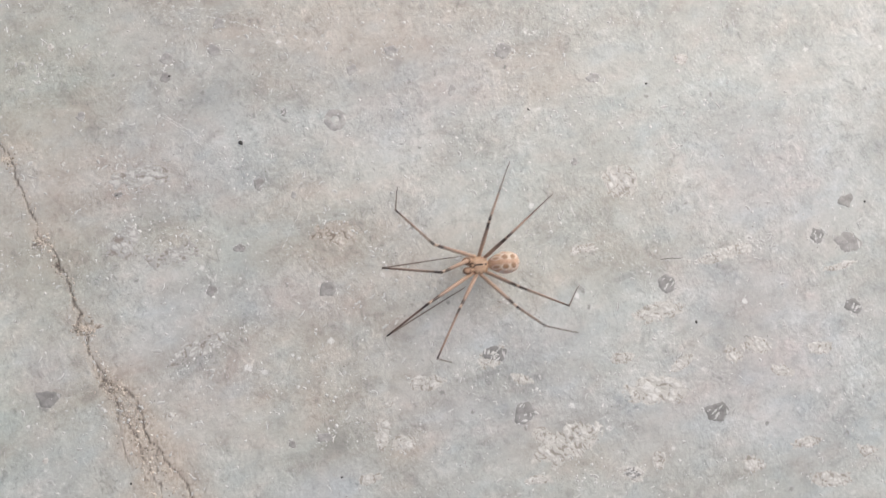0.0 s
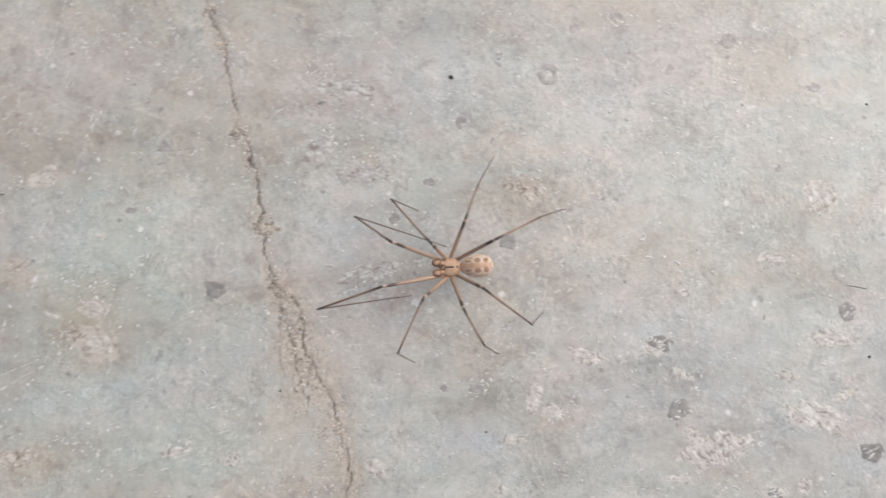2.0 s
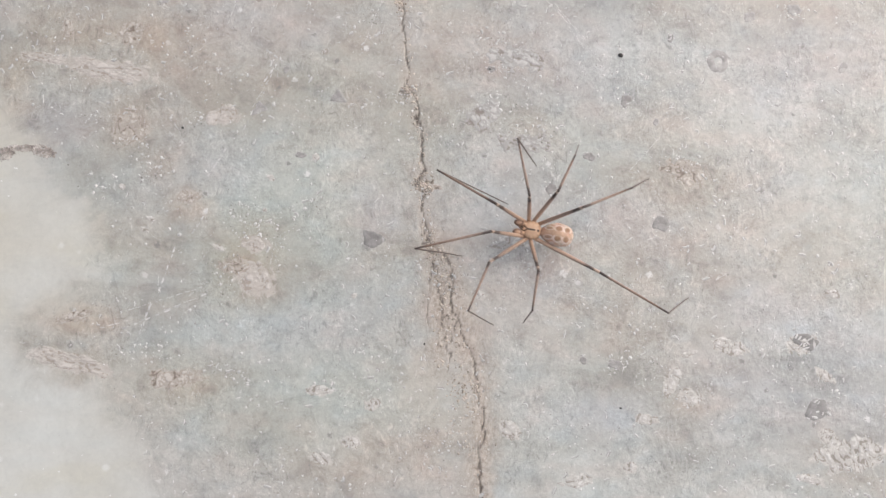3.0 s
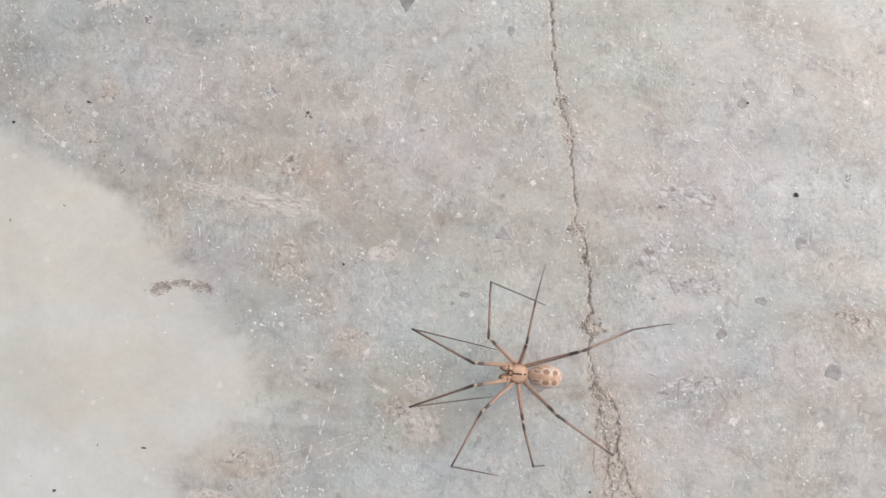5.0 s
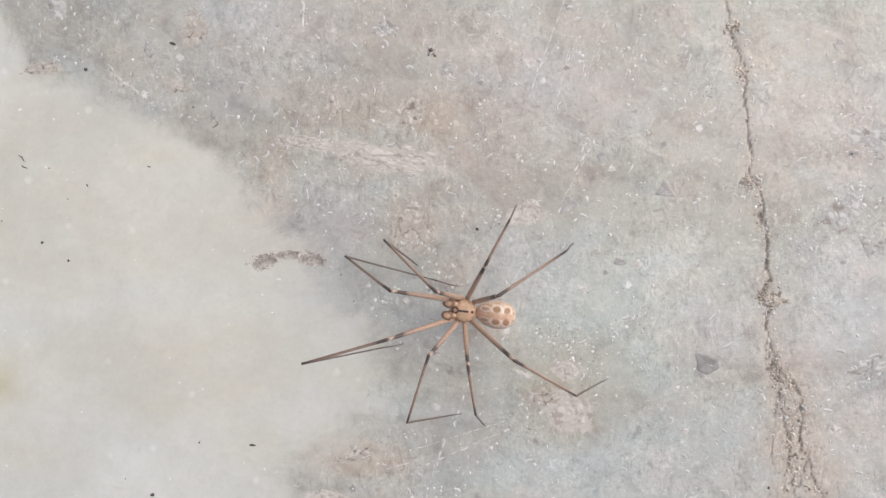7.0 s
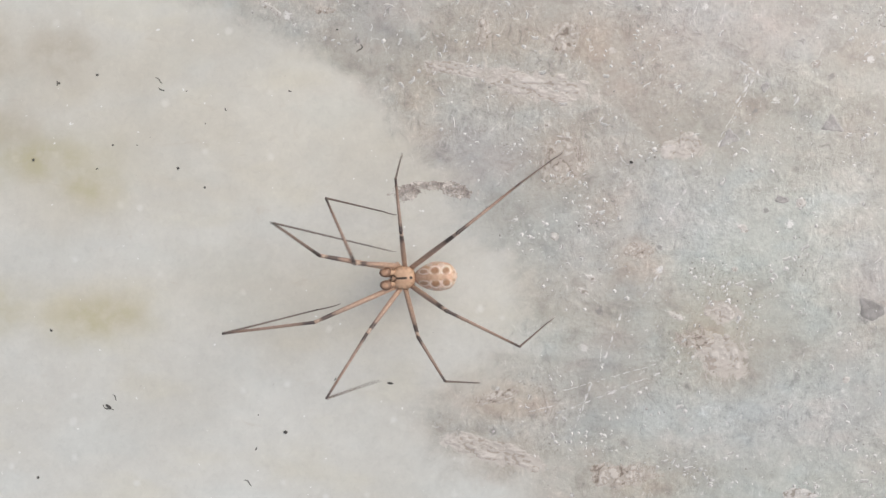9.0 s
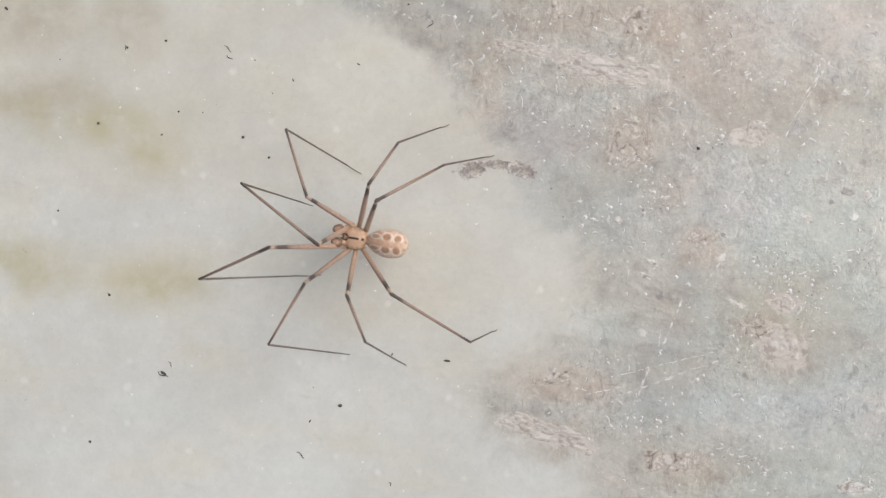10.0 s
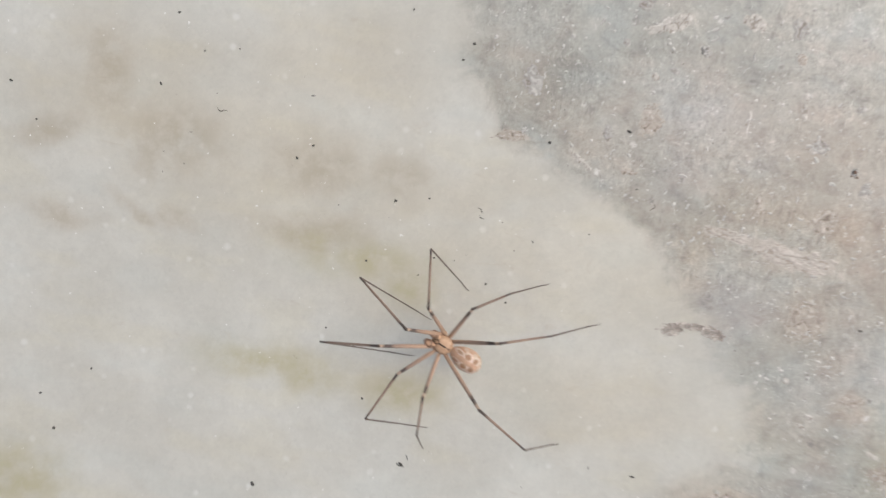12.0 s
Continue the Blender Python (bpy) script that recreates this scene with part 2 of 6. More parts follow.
def flake_material(name, low, high, vary=0.1):
    n = Nodes(name, 0.45, 0.9)
    tone = n.ramp(n.noise(420, 5, 0.65, distortion=0.5), (0.3, low), (0.65, high))
    fine = n.noise(1800, 4, 0.65)
    n.bump(fine, 0.3, 0.00008)
    return n.colour(n.mix(1.0, tone, n.ramp(fine, (0.3, 1 - vary), (0.7, 1 + vary)), "MULTIPLY"))


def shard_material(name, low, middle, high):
    """Tone by height: darkest low in the crevices, palest on top of the ridges."""
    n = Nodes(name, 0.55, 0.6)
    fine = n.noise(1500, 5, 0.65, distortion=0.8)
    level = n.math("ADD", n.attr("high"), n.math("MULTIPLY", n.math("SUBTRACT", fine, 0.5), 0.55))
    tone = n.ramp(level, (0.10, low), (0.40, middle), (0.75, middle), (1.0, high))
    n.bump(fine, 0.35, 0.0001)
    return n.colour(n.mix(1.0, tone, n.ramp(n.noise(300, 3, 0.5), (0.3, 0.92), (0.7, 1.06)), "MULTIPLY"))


def plain(name, colour, roughness=0.6, vary=0.2, scale=2500, specular=0.4):
    n = Nodes(name, roughness, specular)
    return n.colour(n.mix(1.0, colour, n.ramp(n.noise(scale, 4, 0.6), (0.3, 1 - vary), (0.7, 1 + vary)), "MULTIPLY"))


STONE = floor_material()
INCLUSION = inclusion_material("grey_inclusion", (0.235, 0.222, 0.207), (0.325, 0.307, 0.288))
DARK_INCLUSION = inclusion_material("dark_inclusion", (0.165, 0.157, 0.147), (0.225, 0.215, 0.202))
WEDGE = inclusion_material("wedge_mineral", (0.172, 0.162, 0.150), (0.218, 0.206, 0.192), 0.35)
FLAKE = flake_material("pale_flake", (0.42, 0.395, 0.355), (0.57, 0.545, 0.505))
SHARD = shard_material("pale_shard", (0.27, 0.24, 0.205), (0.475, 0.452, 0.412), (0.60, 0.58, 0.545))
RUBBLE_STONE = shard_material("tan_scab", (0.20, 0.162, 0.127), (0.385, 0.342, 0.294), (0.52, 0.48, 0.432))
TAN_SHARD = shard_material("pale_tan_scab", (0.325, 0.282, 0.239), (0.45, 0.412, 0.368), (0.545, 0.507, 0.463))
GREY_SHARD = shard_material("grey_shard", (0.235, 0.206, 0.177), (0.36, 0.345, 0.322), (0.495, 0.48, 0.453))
SCAB_STONE = flake_material("grey_rubble", (0.15, 0.12, 0.098), (0.49, 0.445, 0.40), 0.4)
SCRATCH = plain("scratch_powder", (0.57, 0.558, 0.535), 0.8)
POWDER = plain("gouge_powder", (0.50, 0.49, 0.472), 0.8, 0.3, 900)
MICA = plain("white_crystal", (0.66, 0.645, 0.615), 0.45, 0.2, 900)
PIT = plain("dark_crystal", (0.20, 0.185, 0.165), 0.7, 0.4, 900)
GRIT = plain("dark_grit", (0.065, 0.060, 0.055), 0.7, 0.5)
DUST_GRAIN = plain("grey_grain", (0.27, 0.255, 0.23), 0.8, 0.4)
FIBRE = plain("dark_fibre", (0.06, 0.055, 0.045), 0.6, 0.4)
SOIL = plain("brown_soil", (0.165, 0.125, 0.088), 0.85, 0.4, 900)
RUST = plain("brown_mineral", (0.20, 0.125, 0.088), 0.75, 0.45, 1500)
MILK_FLECK = flake_material("milky_fleck", (0.62, 0.615, 0.58), (0.72, 0.72, 0.695), 0.05)
DULL_FLECK = flake_material("dull_fleck", (0.36, 0.34, 0.295), (0.45, 0.43, 0.38), 0.1)
CRUMB = plain("sand_crumb", (0.405, 0.352, 0.295), 0.8, 0.45, 700)
CHIP = flake_material("stone_chip", (0.40, 0.39, 0.367), (0.55, 0.538, 0.512), 0.15)
FLAKY = flake_material("worn_flake", (0.37, 0.36, 0.338), (0.52, 0.508, 0.482), 0.15)
RIDGE = flake_material("worn_ridge", (0.385, 0.377, 0.355), (0.475, 0.466, 0.442), 0.12)
# dark tone for the shade painted beside the worn ridges
RIDGE_SHADE = flake_material("ridge_shade", (0.25, 0.237, 0.22), (0.345, 0.33, 0.31), 0.15)
SLIVER = flake_material("stone_sliver", (0.17, 0.158, 0.145), (0.29, 0.275, 0.256), 0.2)


def carapace_material():
    n = Nodes("tan_carapace", 0.38, 0.5)
    tone = n.ramp(n.noise(1800, 4, 0.6), (0.3, (0.475, 0.30, 0.188)), (0.7, (0.57, 0.378, 0.245)))
    tone = n.mix(n.attr("dark"), tone, (0.035, 0.018, 0.010))
    return n.colour(tone)


def abdomen_material():
    n = Nodes("spotted_abdomen", 0.34, 0.5)
    tan = n.ramp(n.noise(2500, 4, 0.6), (0.3, (0.44, 0.275, 0.18)), (0.7, (0.55, 0.365, 0.25)))
    pale = n.ramp(n.noise(3000, 4, 0.6), (0.3, (0.68, 0.57, 0.47)), (0.7, (0.84, 0.76, 0.67)))
    brown = n.ramp(n.noise(2500, 4, 0.6), (0.3, (0.28, 0.155, 0.085)), (0.7, (0.38, 0.225, 0.135)))
    n.bump(n.noise(5000, 3), 0.2, 0.00004)
    n.bsdf.inputs["Subsurface Weight"].default_value = 0.15
    n.bsdf.inputs["Subsurface Scale"].default_value = 0.0006
    return n.colour(n.mix(n.attr("pattern"), n.mix(n.math("MULTIPLY", n.attr("ring"), n.ramp(n.noise(900, 3, 0.6), (0.35, 0.65), (0.65, 1.0))), tan, pale), brown))


def leg_material(name, *stops):
    """Colour along a leg segment, by the share of its length."""
    n = Nodes(name, 0.45, 0.45)
    jitter = n.math("MULTIPLY", n.math("SUBTRACT", n.noise(2600, 4, 0.65), 0.5), 0.16)
    tone = n.ramp(n.math("ADD", n.attr("along"), jitter), *stops, smooth=False)
    return n.colour(n.mix(1.0, tone, n.ramp(n.noise(3500, 3), (0.3, 0.88), (0.7, 1.1)), "MULTIPLY"))


def palp_material():
    n = Nodes("brown_palp", 0.35, 0.5)
    tone = n.ramp(n.noise(2500, 4, 0.6), (0.3, (0.43, 0.262, 0.165)), (0.7, (0.54, 0.345, 0.225)))
    return n.colour(n.mix(n.math("MULTIPLY", n.attr("dark"), 0.72), tone, (0.10, 0.05, 0.03)))


CARAPACE = carapace_material()
ABDOMEN = abdomen_material()
PALP = palp_material()
DARK_CHITIN = plain("dark_chitin", (0.030, 0.018, 0.012), 0.35)
KNEE = plain("brown_knee", (0.075, 0.055, 0.046), 0.4)
FEMUR = leg_material("femur_chitin", (0.0, (0.47, 0.318, 0.222)), (0.5, (0.395, 0.272, 0.20)), (0.72, (0.31, 0.218, 0.168)),
                     (0.81, (0.085, 0.062, 0.052)), (0.90, (0.085, 0.062, 0.052)), (0.93, (0.46, 0.35, 0.27)), (1.0, (0.40, 0.29, 0.22)))
TIBIA = leg_material("tibia_chitin", (0.0, (0.06, 0.046, 0.040)), (0.10, (0.075, 0.056, 0.048)), (0.17, (0.25, 0.178, 0.138)), (0.45, (0.28, 0.198, 0.152)),
                     (0.80, (0.20, 0.132, 0.098)), (0.92, (0.085, 0.064, 0.055)), (1.0, (0.07, 0.055, 0.048)))
METATARSUS = leg_material("metatarsus_chitin", (0.0, (0.17, 0.125, 0.10)), (0.08, (0.125, 0.095, 0.078)), (0.6, (0.14, 0.108, 0.09)), (1.0, (0.09, 0.07, 0.06)))


# building helpers ------------------------------------------------------------
def part(name, bm, material, parent=None, label=""):
    """Links a bmesh as one mesh object, under a thing or a part."""
    mesh = bpy.data.meshes.new(name)
    bm.to_mesh(mesh)
    bm.free()
    mesh.materials.append(material)
    ob = new(name, mesh)
    ob.parent = parent
    return tagged(ob, label)


def smooth(bm):
    for face in bm.faces:
        face.smooth = True
    return bm


def lattice(x, y, size, seed):
    """Value noise from -1 to 1 on arrays of places, with cells of the given size."""
    table = np.random.RandomState(seed).uniform(-1, 1, (256, 256))
    u, v = x / size, y / size
    i, j = np.floor(u).astype(int), np.floor(v).astype(int)
    a, b = u - i, v - j
    a, b = a * a * (3 - 2 * a), b * b * (3 - 2 * b)
    i, j, k, m = i % 256, j % 256, (i + 1) % 256, (j + 1) % 256
    return (table[i, j] * (1 - a) + table[k, j] * a) * (1 - b) + (table[i, m] * (1 - a) + table[k, m] * a) * b


def clouds(x, y, size, seed, octaves=4):
    return sum(lattice(x + 7 * n, y - 5 * n, size / 2**n, seed + n) * 0.5**n for n in range(octaves))


def to_polyline(x, y, points):
    """Distance from places to an open polyline."""
    best = np.full(x.shape, 1e9)
    for (ax, ay), (bx, by) in zip(points, points[1:]):
        dx, dy = bx - ax, by - ay
        s = np.clip(((x - ax) * dx + (y - ay) * dy) / (dx * dx + dy * dy), 0, 1)
        best = np.minimum(best, np.hypot(x - ax - s * dx, y - ay - s * dy))
    return best


def inside(x, y, points):
    odd = np.zeros(x.shape, bool)
    for (ax, ay), (bx, by) in zip(points, points[1:] + points[:1]):
        cross = ((ay > y) != (by > y)) & (x < (bx - ax) * (y - ay) / (by - ay if by != ay else 1e-9) + ax)
        odd ^= cross
    return odd


def spots(x, y, rows):
    """Soft ovals, in rows of centre, half length, half width and turn."""
    total = np.zeros(x.shape)
    for cx, cy, rx, ry, turn in rows:
        c, s = math.cos(radians(turn)), math.sin(radians(turn))
        u, v = ((x - cx) * c + (y - cy) * s) / rx, ((y - cy) * c - (x - cx) * s) / ry
        total = np.maximum(total, np.exp(-((u * u + v * v) ** 1.2) * 0.75))
    return total


# floor: one worn stone sheet, in millimetres -----------------------------------
CRACK = [(19.5, 75), (21, 55), (22.8, 35.1), (23.6, 26.8), (24.6, 21.2), (25.5, 17.8), (26.3, 13.3), (26.9, 8.6), (27.2, 4.0), (28.0, 1.2),
         (28.9, -2.2), (29.0, -6.0), (28.7, -8.1), (29.3, -11.6), (29.8, -14.4), (30.7, -16.9), (32.2, -18.2), (33.0, -19.8), (33.1, -22.1),
         (33.3, -24.8), (33.9, -27.5), (34.7, -30.2), (36.0, -32.6), (36.7, -36), (37.3, -40), (36.9, -45), (38, -62), (36, -90)]
BRANCH = [(29.7, -15.2), (29.9, -16.9), (30.5, -19.2), (31.2, -21.5), (31.7, -23.9), (32.2, -26.2), (31.9, -28.8), (31.7, -31.0)]
TWIGS = [[(30.9, -17.6), (30.6, -18.8), (29.9, -20.4), (30.3, -22.8), (29.9, -25.4), (30.4, -27.9)], [(33.0, -20.6), (32.3, -22.4), (31.6, -24.2)],
         [(33.6, -26.4), (32.8, -28.6), (32.9, -31.2), (32.4, -34.0)], [(27.4, 3.2), (26.5, 4.4), (26.7, 5.6)], [(28.8, -8.4), (29.9, -9.2), (30.7, -8.9)]]
HOLLOWS = [(28.35, -8.4, 0.75, 0.6, 20), (27.0, 4.2, 0.6, 0.55, 90), (26.0, 4.0, 0.5, 0.35, 0), (28.45, -8.15, 0.6, 0.42, 20), (29.6, -16.4, 0.4, 0.25, 60), (32.4, -18.5, 0.5, 0.25, -30), (27.0, 4.6, 0.5, 0.3, 90), (26.3, 3.6, 0.35, 0.25, 0), (24.7, 20.9, 0.4, 0.3, 70), (31.8, -24.3, 0.3, 0.3, 0)]
CREAM = [(-60, 75), (-61, 45), (-60.1, 31.6), (-60.3, 27.5), (-57.7, 21.6), (-53.5, 16.5), (-47.3, 14.0), (-41.4, 11.2), (-36.8, 8.6), (-32.8, 6.3),
         (-29.7, 3.1), (-27.4, -0.3), (-22.2, -4.0), (-19.8, -7.2), (-17.6, -10.2), (-14.4, -14.6), (-13.3, -17.8), (-13.2, -21.3), (-16.2, -24.6),
         (-20.8, -26.6), (-23.6, -29.6), (-22.6, -33.0), (-17.0, -35.0), (-11.0, -38.0), (-6.0, -45), (0, -60), (4, -90), (-10, -130), (-60, -165), (-140, -175), (-220, -150), (-280, -90), (-300, -20), (-280, 50), (-220, 110), (-140, 130), (-80, 110)]
STAINS = [
    (-60.7, -19.64, 5.6, 2.5, 3), (-73.0, -19.5, 4.0, 2.2, 3), (-68.4, -2.8, 7.9, 2.5, 3), (-62.0, -5.3, 3.5, 2.6, 3),
    (-74.93, -2.15, 2.49, 0.86, 3), (-110.22, -39.84, 6.24, 4.58, 360), (-79.11, -18.33, 8.3, 1.87, 2), (-75.36, -1.18, 5.17, 1.63, 9),
]
WARM = [
    (-27.26, 4.88, 2.06, 2.04, 3), (-16.5, -26.89, 6.71, 3.09, 13), (-5.93, 10.61, 8.32, 4.76, 2), (6.77, -20.1, 3.6, 5.5, 3),
    (-27.55, 2.6, 3.59, 3.57, 332), (-18.42, 6.56, 12.21, 2.88, 352), (-5.29, 19.39, 12.29, 6.53, 2), (-51.18, 16.46, 4.3, 0.87, 357),
    (11.41, 17.88, 10.13, 8.71, 342), (7.16, -23.22, 4.28, 2.83, 2), (32.95, -23.72, 4.31, 9.19, 2), (41.44, 8.89, 8, 5.07, 2),
    (32.46, -24.48, 4.27, 10.33, 7), (47.3, -23.32, 14.31, 5.2, 341), (77.76, 19.7, 23, 5.08, 338), (64.28, -9.53, 9.38, 7.03, 342),
    (44.89, -2.48, 5.28, 6.17, 342), (93.76, -21.56, 16.62, 2.39, 352),
]
WARM += [
    (-45.93, 0.1, 15.86, 1.21, 1), (-54.98, -4.89, 12.3, 1.83, 3), (-21.04, 16.58, 18.74, 7.94, 352), (-4.64, 3.49, 14.39, 6.46, 2),
    (-5.95, -16.59, 9.28, 6.38, 2), (28.18, -12.95, 7.26, 8.81, 341), (-74.92, 21.85, 10.72, 7.05, 9), (-85.95, 11.5, 8.67, 4.39, 349),
    (32.92, 12.78, 11.97, 15.45, 343), (3.34, 22.46, 7.89, 3.94, 0), (28.23, 18.48, 3.89, 9.17, 10), (-12.52, 7.3, 10.64, 2.66, 352),
    (-37.42, 0.57, 15.52, 7.39, 0), (-37.49, -16.25, 15.58, 5.41, 0), (-3.19, -35.43, 7.9, 3.11, 3), (-57.34, 9.57, 15.89, 3.62, 2),
    (-52.15, 1.94, 14.68, 3.64, 3), (-61.18, -4.57, 13.58, 4.29, 3),
]
WARM += [
    (-53.77, 23.56, 6.65, 3.69, 324), (-41.74, 15.54, 9.74, 3.7, 319), (-30.26, 6.85, 7.36, 4.34, 319), (-23.87, 20.15, 14.62, 6.05, 359),
    (30.99, -32.35, 5.24, 15.4, 0), (21.47, -44.17, 13.34, 4.35, 0), (62.03, -17.02, 11.48, 9.1, 1), (59.95, -1.59, 9.28, 4.68, 1),
    (57.66, -28.25, 12.2, 4.51, 357), (96.72, 5.74, 10.04, 4.23, 344), (75.06, 24.26, 24.7, 3.41, 341), (106.98, -13.01, 10.09, 4.95, 343),
    (47.15, -18.56, 8.98, 5.32, 8), (81.23, -17.89, 12.85, 7.08, 343), (84.72, -44.97, 7.12, 3.76, 1), (-101.6, 14.35, 12.28, 6.97, 5),
    (-79.4, 8.76, 16.68, 7.55, 5), (-63.8, 6.85, 11.57, 3.39, 6), (-61.12, -18.19, 6.18, 2.73, 7),
]
COOL = [
    (118.79, -44.16, 19.99, 7.06, 0), (90.66, -42.07, 12.92, 4.59, 341), (82.96, -28.03, 16.09, 4.66, 342), (5.03, 14.35, 7.23, 4.35, 2),
    (-28.47, 21.37, 6.48, 4.36, 2), (39.06, -10.67, 10.83, 11.41, 2), (10.88, -27.33, 18.58, 4.23, 2), (-6.59, -8.62, 7.81, 9.12, 3),
    (8.48, -27.98, 12.01, 6.78, 3), (9.98, 12.93, 8.53, 4.61, 0), (-5.79, -20.68, 6.01, 4.7, 1), (-19.21, -1.37, 6.7, 3.34, 0),
    (24.64, -13.75, 4.59, 4.64, 0), (-29.94, 14.6, 4.03, 3.99, 0), (0.82, -5.94, 7.95, 5.33, 0), (45.58, -18.86, 5.83, 7.94, 1),
    (78.31, -36.45, 12.86, 6.65, 0), (21.14, -24.96, 12.03, 5.23, 0),
]
COOL += [
    (83.55, 9.77, 11.78, 7.15, 1), (51.96, -38.11, 6.75, 2.94, 0), (72.8, -36.31, 10.14, 4.5, 342), (120.1, -51.7, 14.28, 6.99, 342),
    (116.82, -32.29, 10.98, 5.64, 343), (84.14, -34.37, 9.56, 3.83, 342), (127.88, -17.5, 14.81, 10.05, 343), (53.56, -12.58, 9.96, 4.6, 343),
    (45.57, 8.01, 14.0, 14.0, 2),
]
SMEARS = [
    (-104.3, 16.15, 3.61, 6.1, 17), (-109.69, 8.57, 4.05, 1.78, 23), (-95.2, 8.56, 6.58, 4.16, 344), (-75.9, 8.01, 5.66, 3.08, 349),
    (-66.27, 7.74, 3.35, 3.06, 9), (-107.5, -2.49, 4.24, 1.43, 359), (-96.01, -0.83, 4.74, 0.84, 334), (-75.86, -0.29, 7.66, 2.23, 4),
    (-74.62, -1.9, 2.49, 0.98, 3),
]
DULL = [
    (54.5, 26.0, 8.0, 7.0, 2),
    (-50.5, 25.5, 7.5, 6.0, 5), (-57.0, 29.0, 5.0, 6.0, 0),
    (-39.5, 26.01, 18.72, 9.44, 2), (-8.19, 2.63, 15.81, 7.89, 2), (-14.94, 11.41, 13.12, 5.37, 2),
]
GREENISH = [
    (12.72, -1.66, 7.1, 15.67, 3), (-10.26, -18.55, 5.45, 4.9, 3), (15.74, -19.63, 5.96, 9.78, 3), (-10.17, -9.34, 6.79, 9.89, 1),
    (-2.38, -16.13, 7.52, 5.29, 1), (14.46, 6.48, 9.23, 6.27, 1), (30.98, 28.85, 11.38, 11.25, 344), (29.39, -1.87, 8.87, 9.05, 343),
    (3.78, -17.73, 14.1, 12.79, 354), (11.79, -34.33, 18.37, 9.74, 353), (10.36, -2.95, 14.42, 7.38, 355),
    (24.57, -23.67, 8.65, 6.46, 342), (44.49, -0.05, 10.66, 3.89, 343),
]

FLAKES = [
    (105.7, -11.63, 2.97, 2.53, 322), (116.72, -26.42, 5.17, 0.81, 357),
    (120.07, -61.04, 3.01, 1.08, 341), (80.02, -29.72, 2.29, 1.34, 10), (116.72, -40.26, 2.19, 1.12, 342), (-34.65, 33.04, 2.72, 0.83, 29),
    (62.62, -34.86, 0.91, 2.24, 341), (49.81, -47.64, 2.23, 0.87, 0),
    (118.74, -55.18, 2.51, 0.77, 351), (93.38, -50.85, 1.74, 1.06, 332), (125.56, -43.48, 1.86, 0.96, 342), (110.09, -55.28, 1.65, 1.08, 341),
    (40.74, -41.28, 1.49, 1.17, 351),
]
FLAKES += [
    (-24.56, 34.61, 1.68, 0.94, 349), (65.11, -36.92, 1.51, 1.04, 0), (112.93, -40.3, 1.33, 1.11, 342),
    (83.13, -41.91, 1.56, 0.92, 312), (118.81, -44.67, 1.8, 0.73, 328), (97.67, -19.6, 2.15, 0.56, 358),
    (126.41, -58.88, 1.52, 0.79, 341), (132.75, -33.38, 2.45, 0.49, 357), (97.39, -50.46, 0.97, 1.22, 341),
    (16.31, -44.93, 1.63, 0.72, 351), (15.38, -36.16, 1.93, 0.59, 0), (22.85, -37.95, 1.04, 1.03, 0), (80.96, -47.52, 2.03, 0.52, 342),
    (19.96, -42.73, 1.18, 0.87, 0), (83.01, -34.01, 1.26, 0.7, 323),
]
FLAKES += [
    (100.86, -41.5, 4.6, 2.0, 342), (86.3, -44.1, 4.9, 2.0, 12), (104.68, -31.18, 4.0, 1.4, 354), (70.24, -30.09, 2.4, 0.95, 349),
    (97.12, -35.44, 1.6, 0.84, 354), (59.0, -39.81, 1.65, 0.73, 3), (105.45, -39.12, 2.0, 0.85, 12),
]
FLAKES += [
    (121.1, 2.86, 1.22, 0.7, 343), (-42.77, 14.6, 2.02, 0.34, 325), (56.74, -45.93, 0.89, 0.73, 0), (84.43, -22.9, 1.06, 0.61, 345),
    (-16.27, 25.08, 0.35, 1.68, 9), (-22.88, 21.88, 0.33, 1.72, 0), (36.55, -23.34, 0.95, 0.59, 341), (64.84, -30.97, 1.07, 0.45, 20),
    (-13.87, 20.2, 1.06, 0.4, 0), (2.09, -17.6, 0.97, 0.36, 343), (15.45, 9.64, 0.59, 0.53, 0), (14.62, -5.05, 0.59, 0.48, 3),
    (23.13, 6.5, 0.59, 0.46, 0), (-11.39, -9.16, 0.48, 0.49, 3), (35.13, 30.18, 0.45, 0.49, 344), (8.58, -7.89, 0.53, 0.4, 0),
    (-7.32, -13.64, 0.85, 0.24, 338), (-35.52, 26.31, 0.42, 0.42, 9),
]
FLAKES += [
    (-7.9, -15.26, 0.73, 0.24, 333), (7.82, -12.21, 0.4, 0.4, 0), (20.12, -23.76, 0.4, 0.33, 1), (32.59, 13.63, 0.36, 0.36, 2),
    (26.94, 17.04, 0.39, 0.33, 360), (6.33, 16.67, 0.39, 0.33, 360), (-12.34, 2.38, 0.3, 0.3, 3),
]
SANDY = [
    (-10.53, -1.41, 2.87, 2.44, 2), (65.11, -6.9, 3.28, 1.9, 342),
    (-3.23, -34.82, 3.65, 1.49, 3),
    (-34.91, 20.74, 1.58, 2.18, 2), (-10.76, 11.59, 1.79, 1.43, 2), (4.34, -19.93, 2.04, 0.98, 3),
    (-16.5, -26.88, 2.44, 0.74, 13), (-2.24, -10.83, 1.92, 0.85, 3), (-52.14, 16.2, 2.43, 0.64, 4),
    (-19.5, 12.4, 0.84, 1.55, 2), (-36.36, 13.94, 1, 0.51, 2),
]
SANDY += [
    (30.47, -8.82, 1.18, 0.4, 345), (-17.94, 30.93, 0.58, 0.73, 2),
]
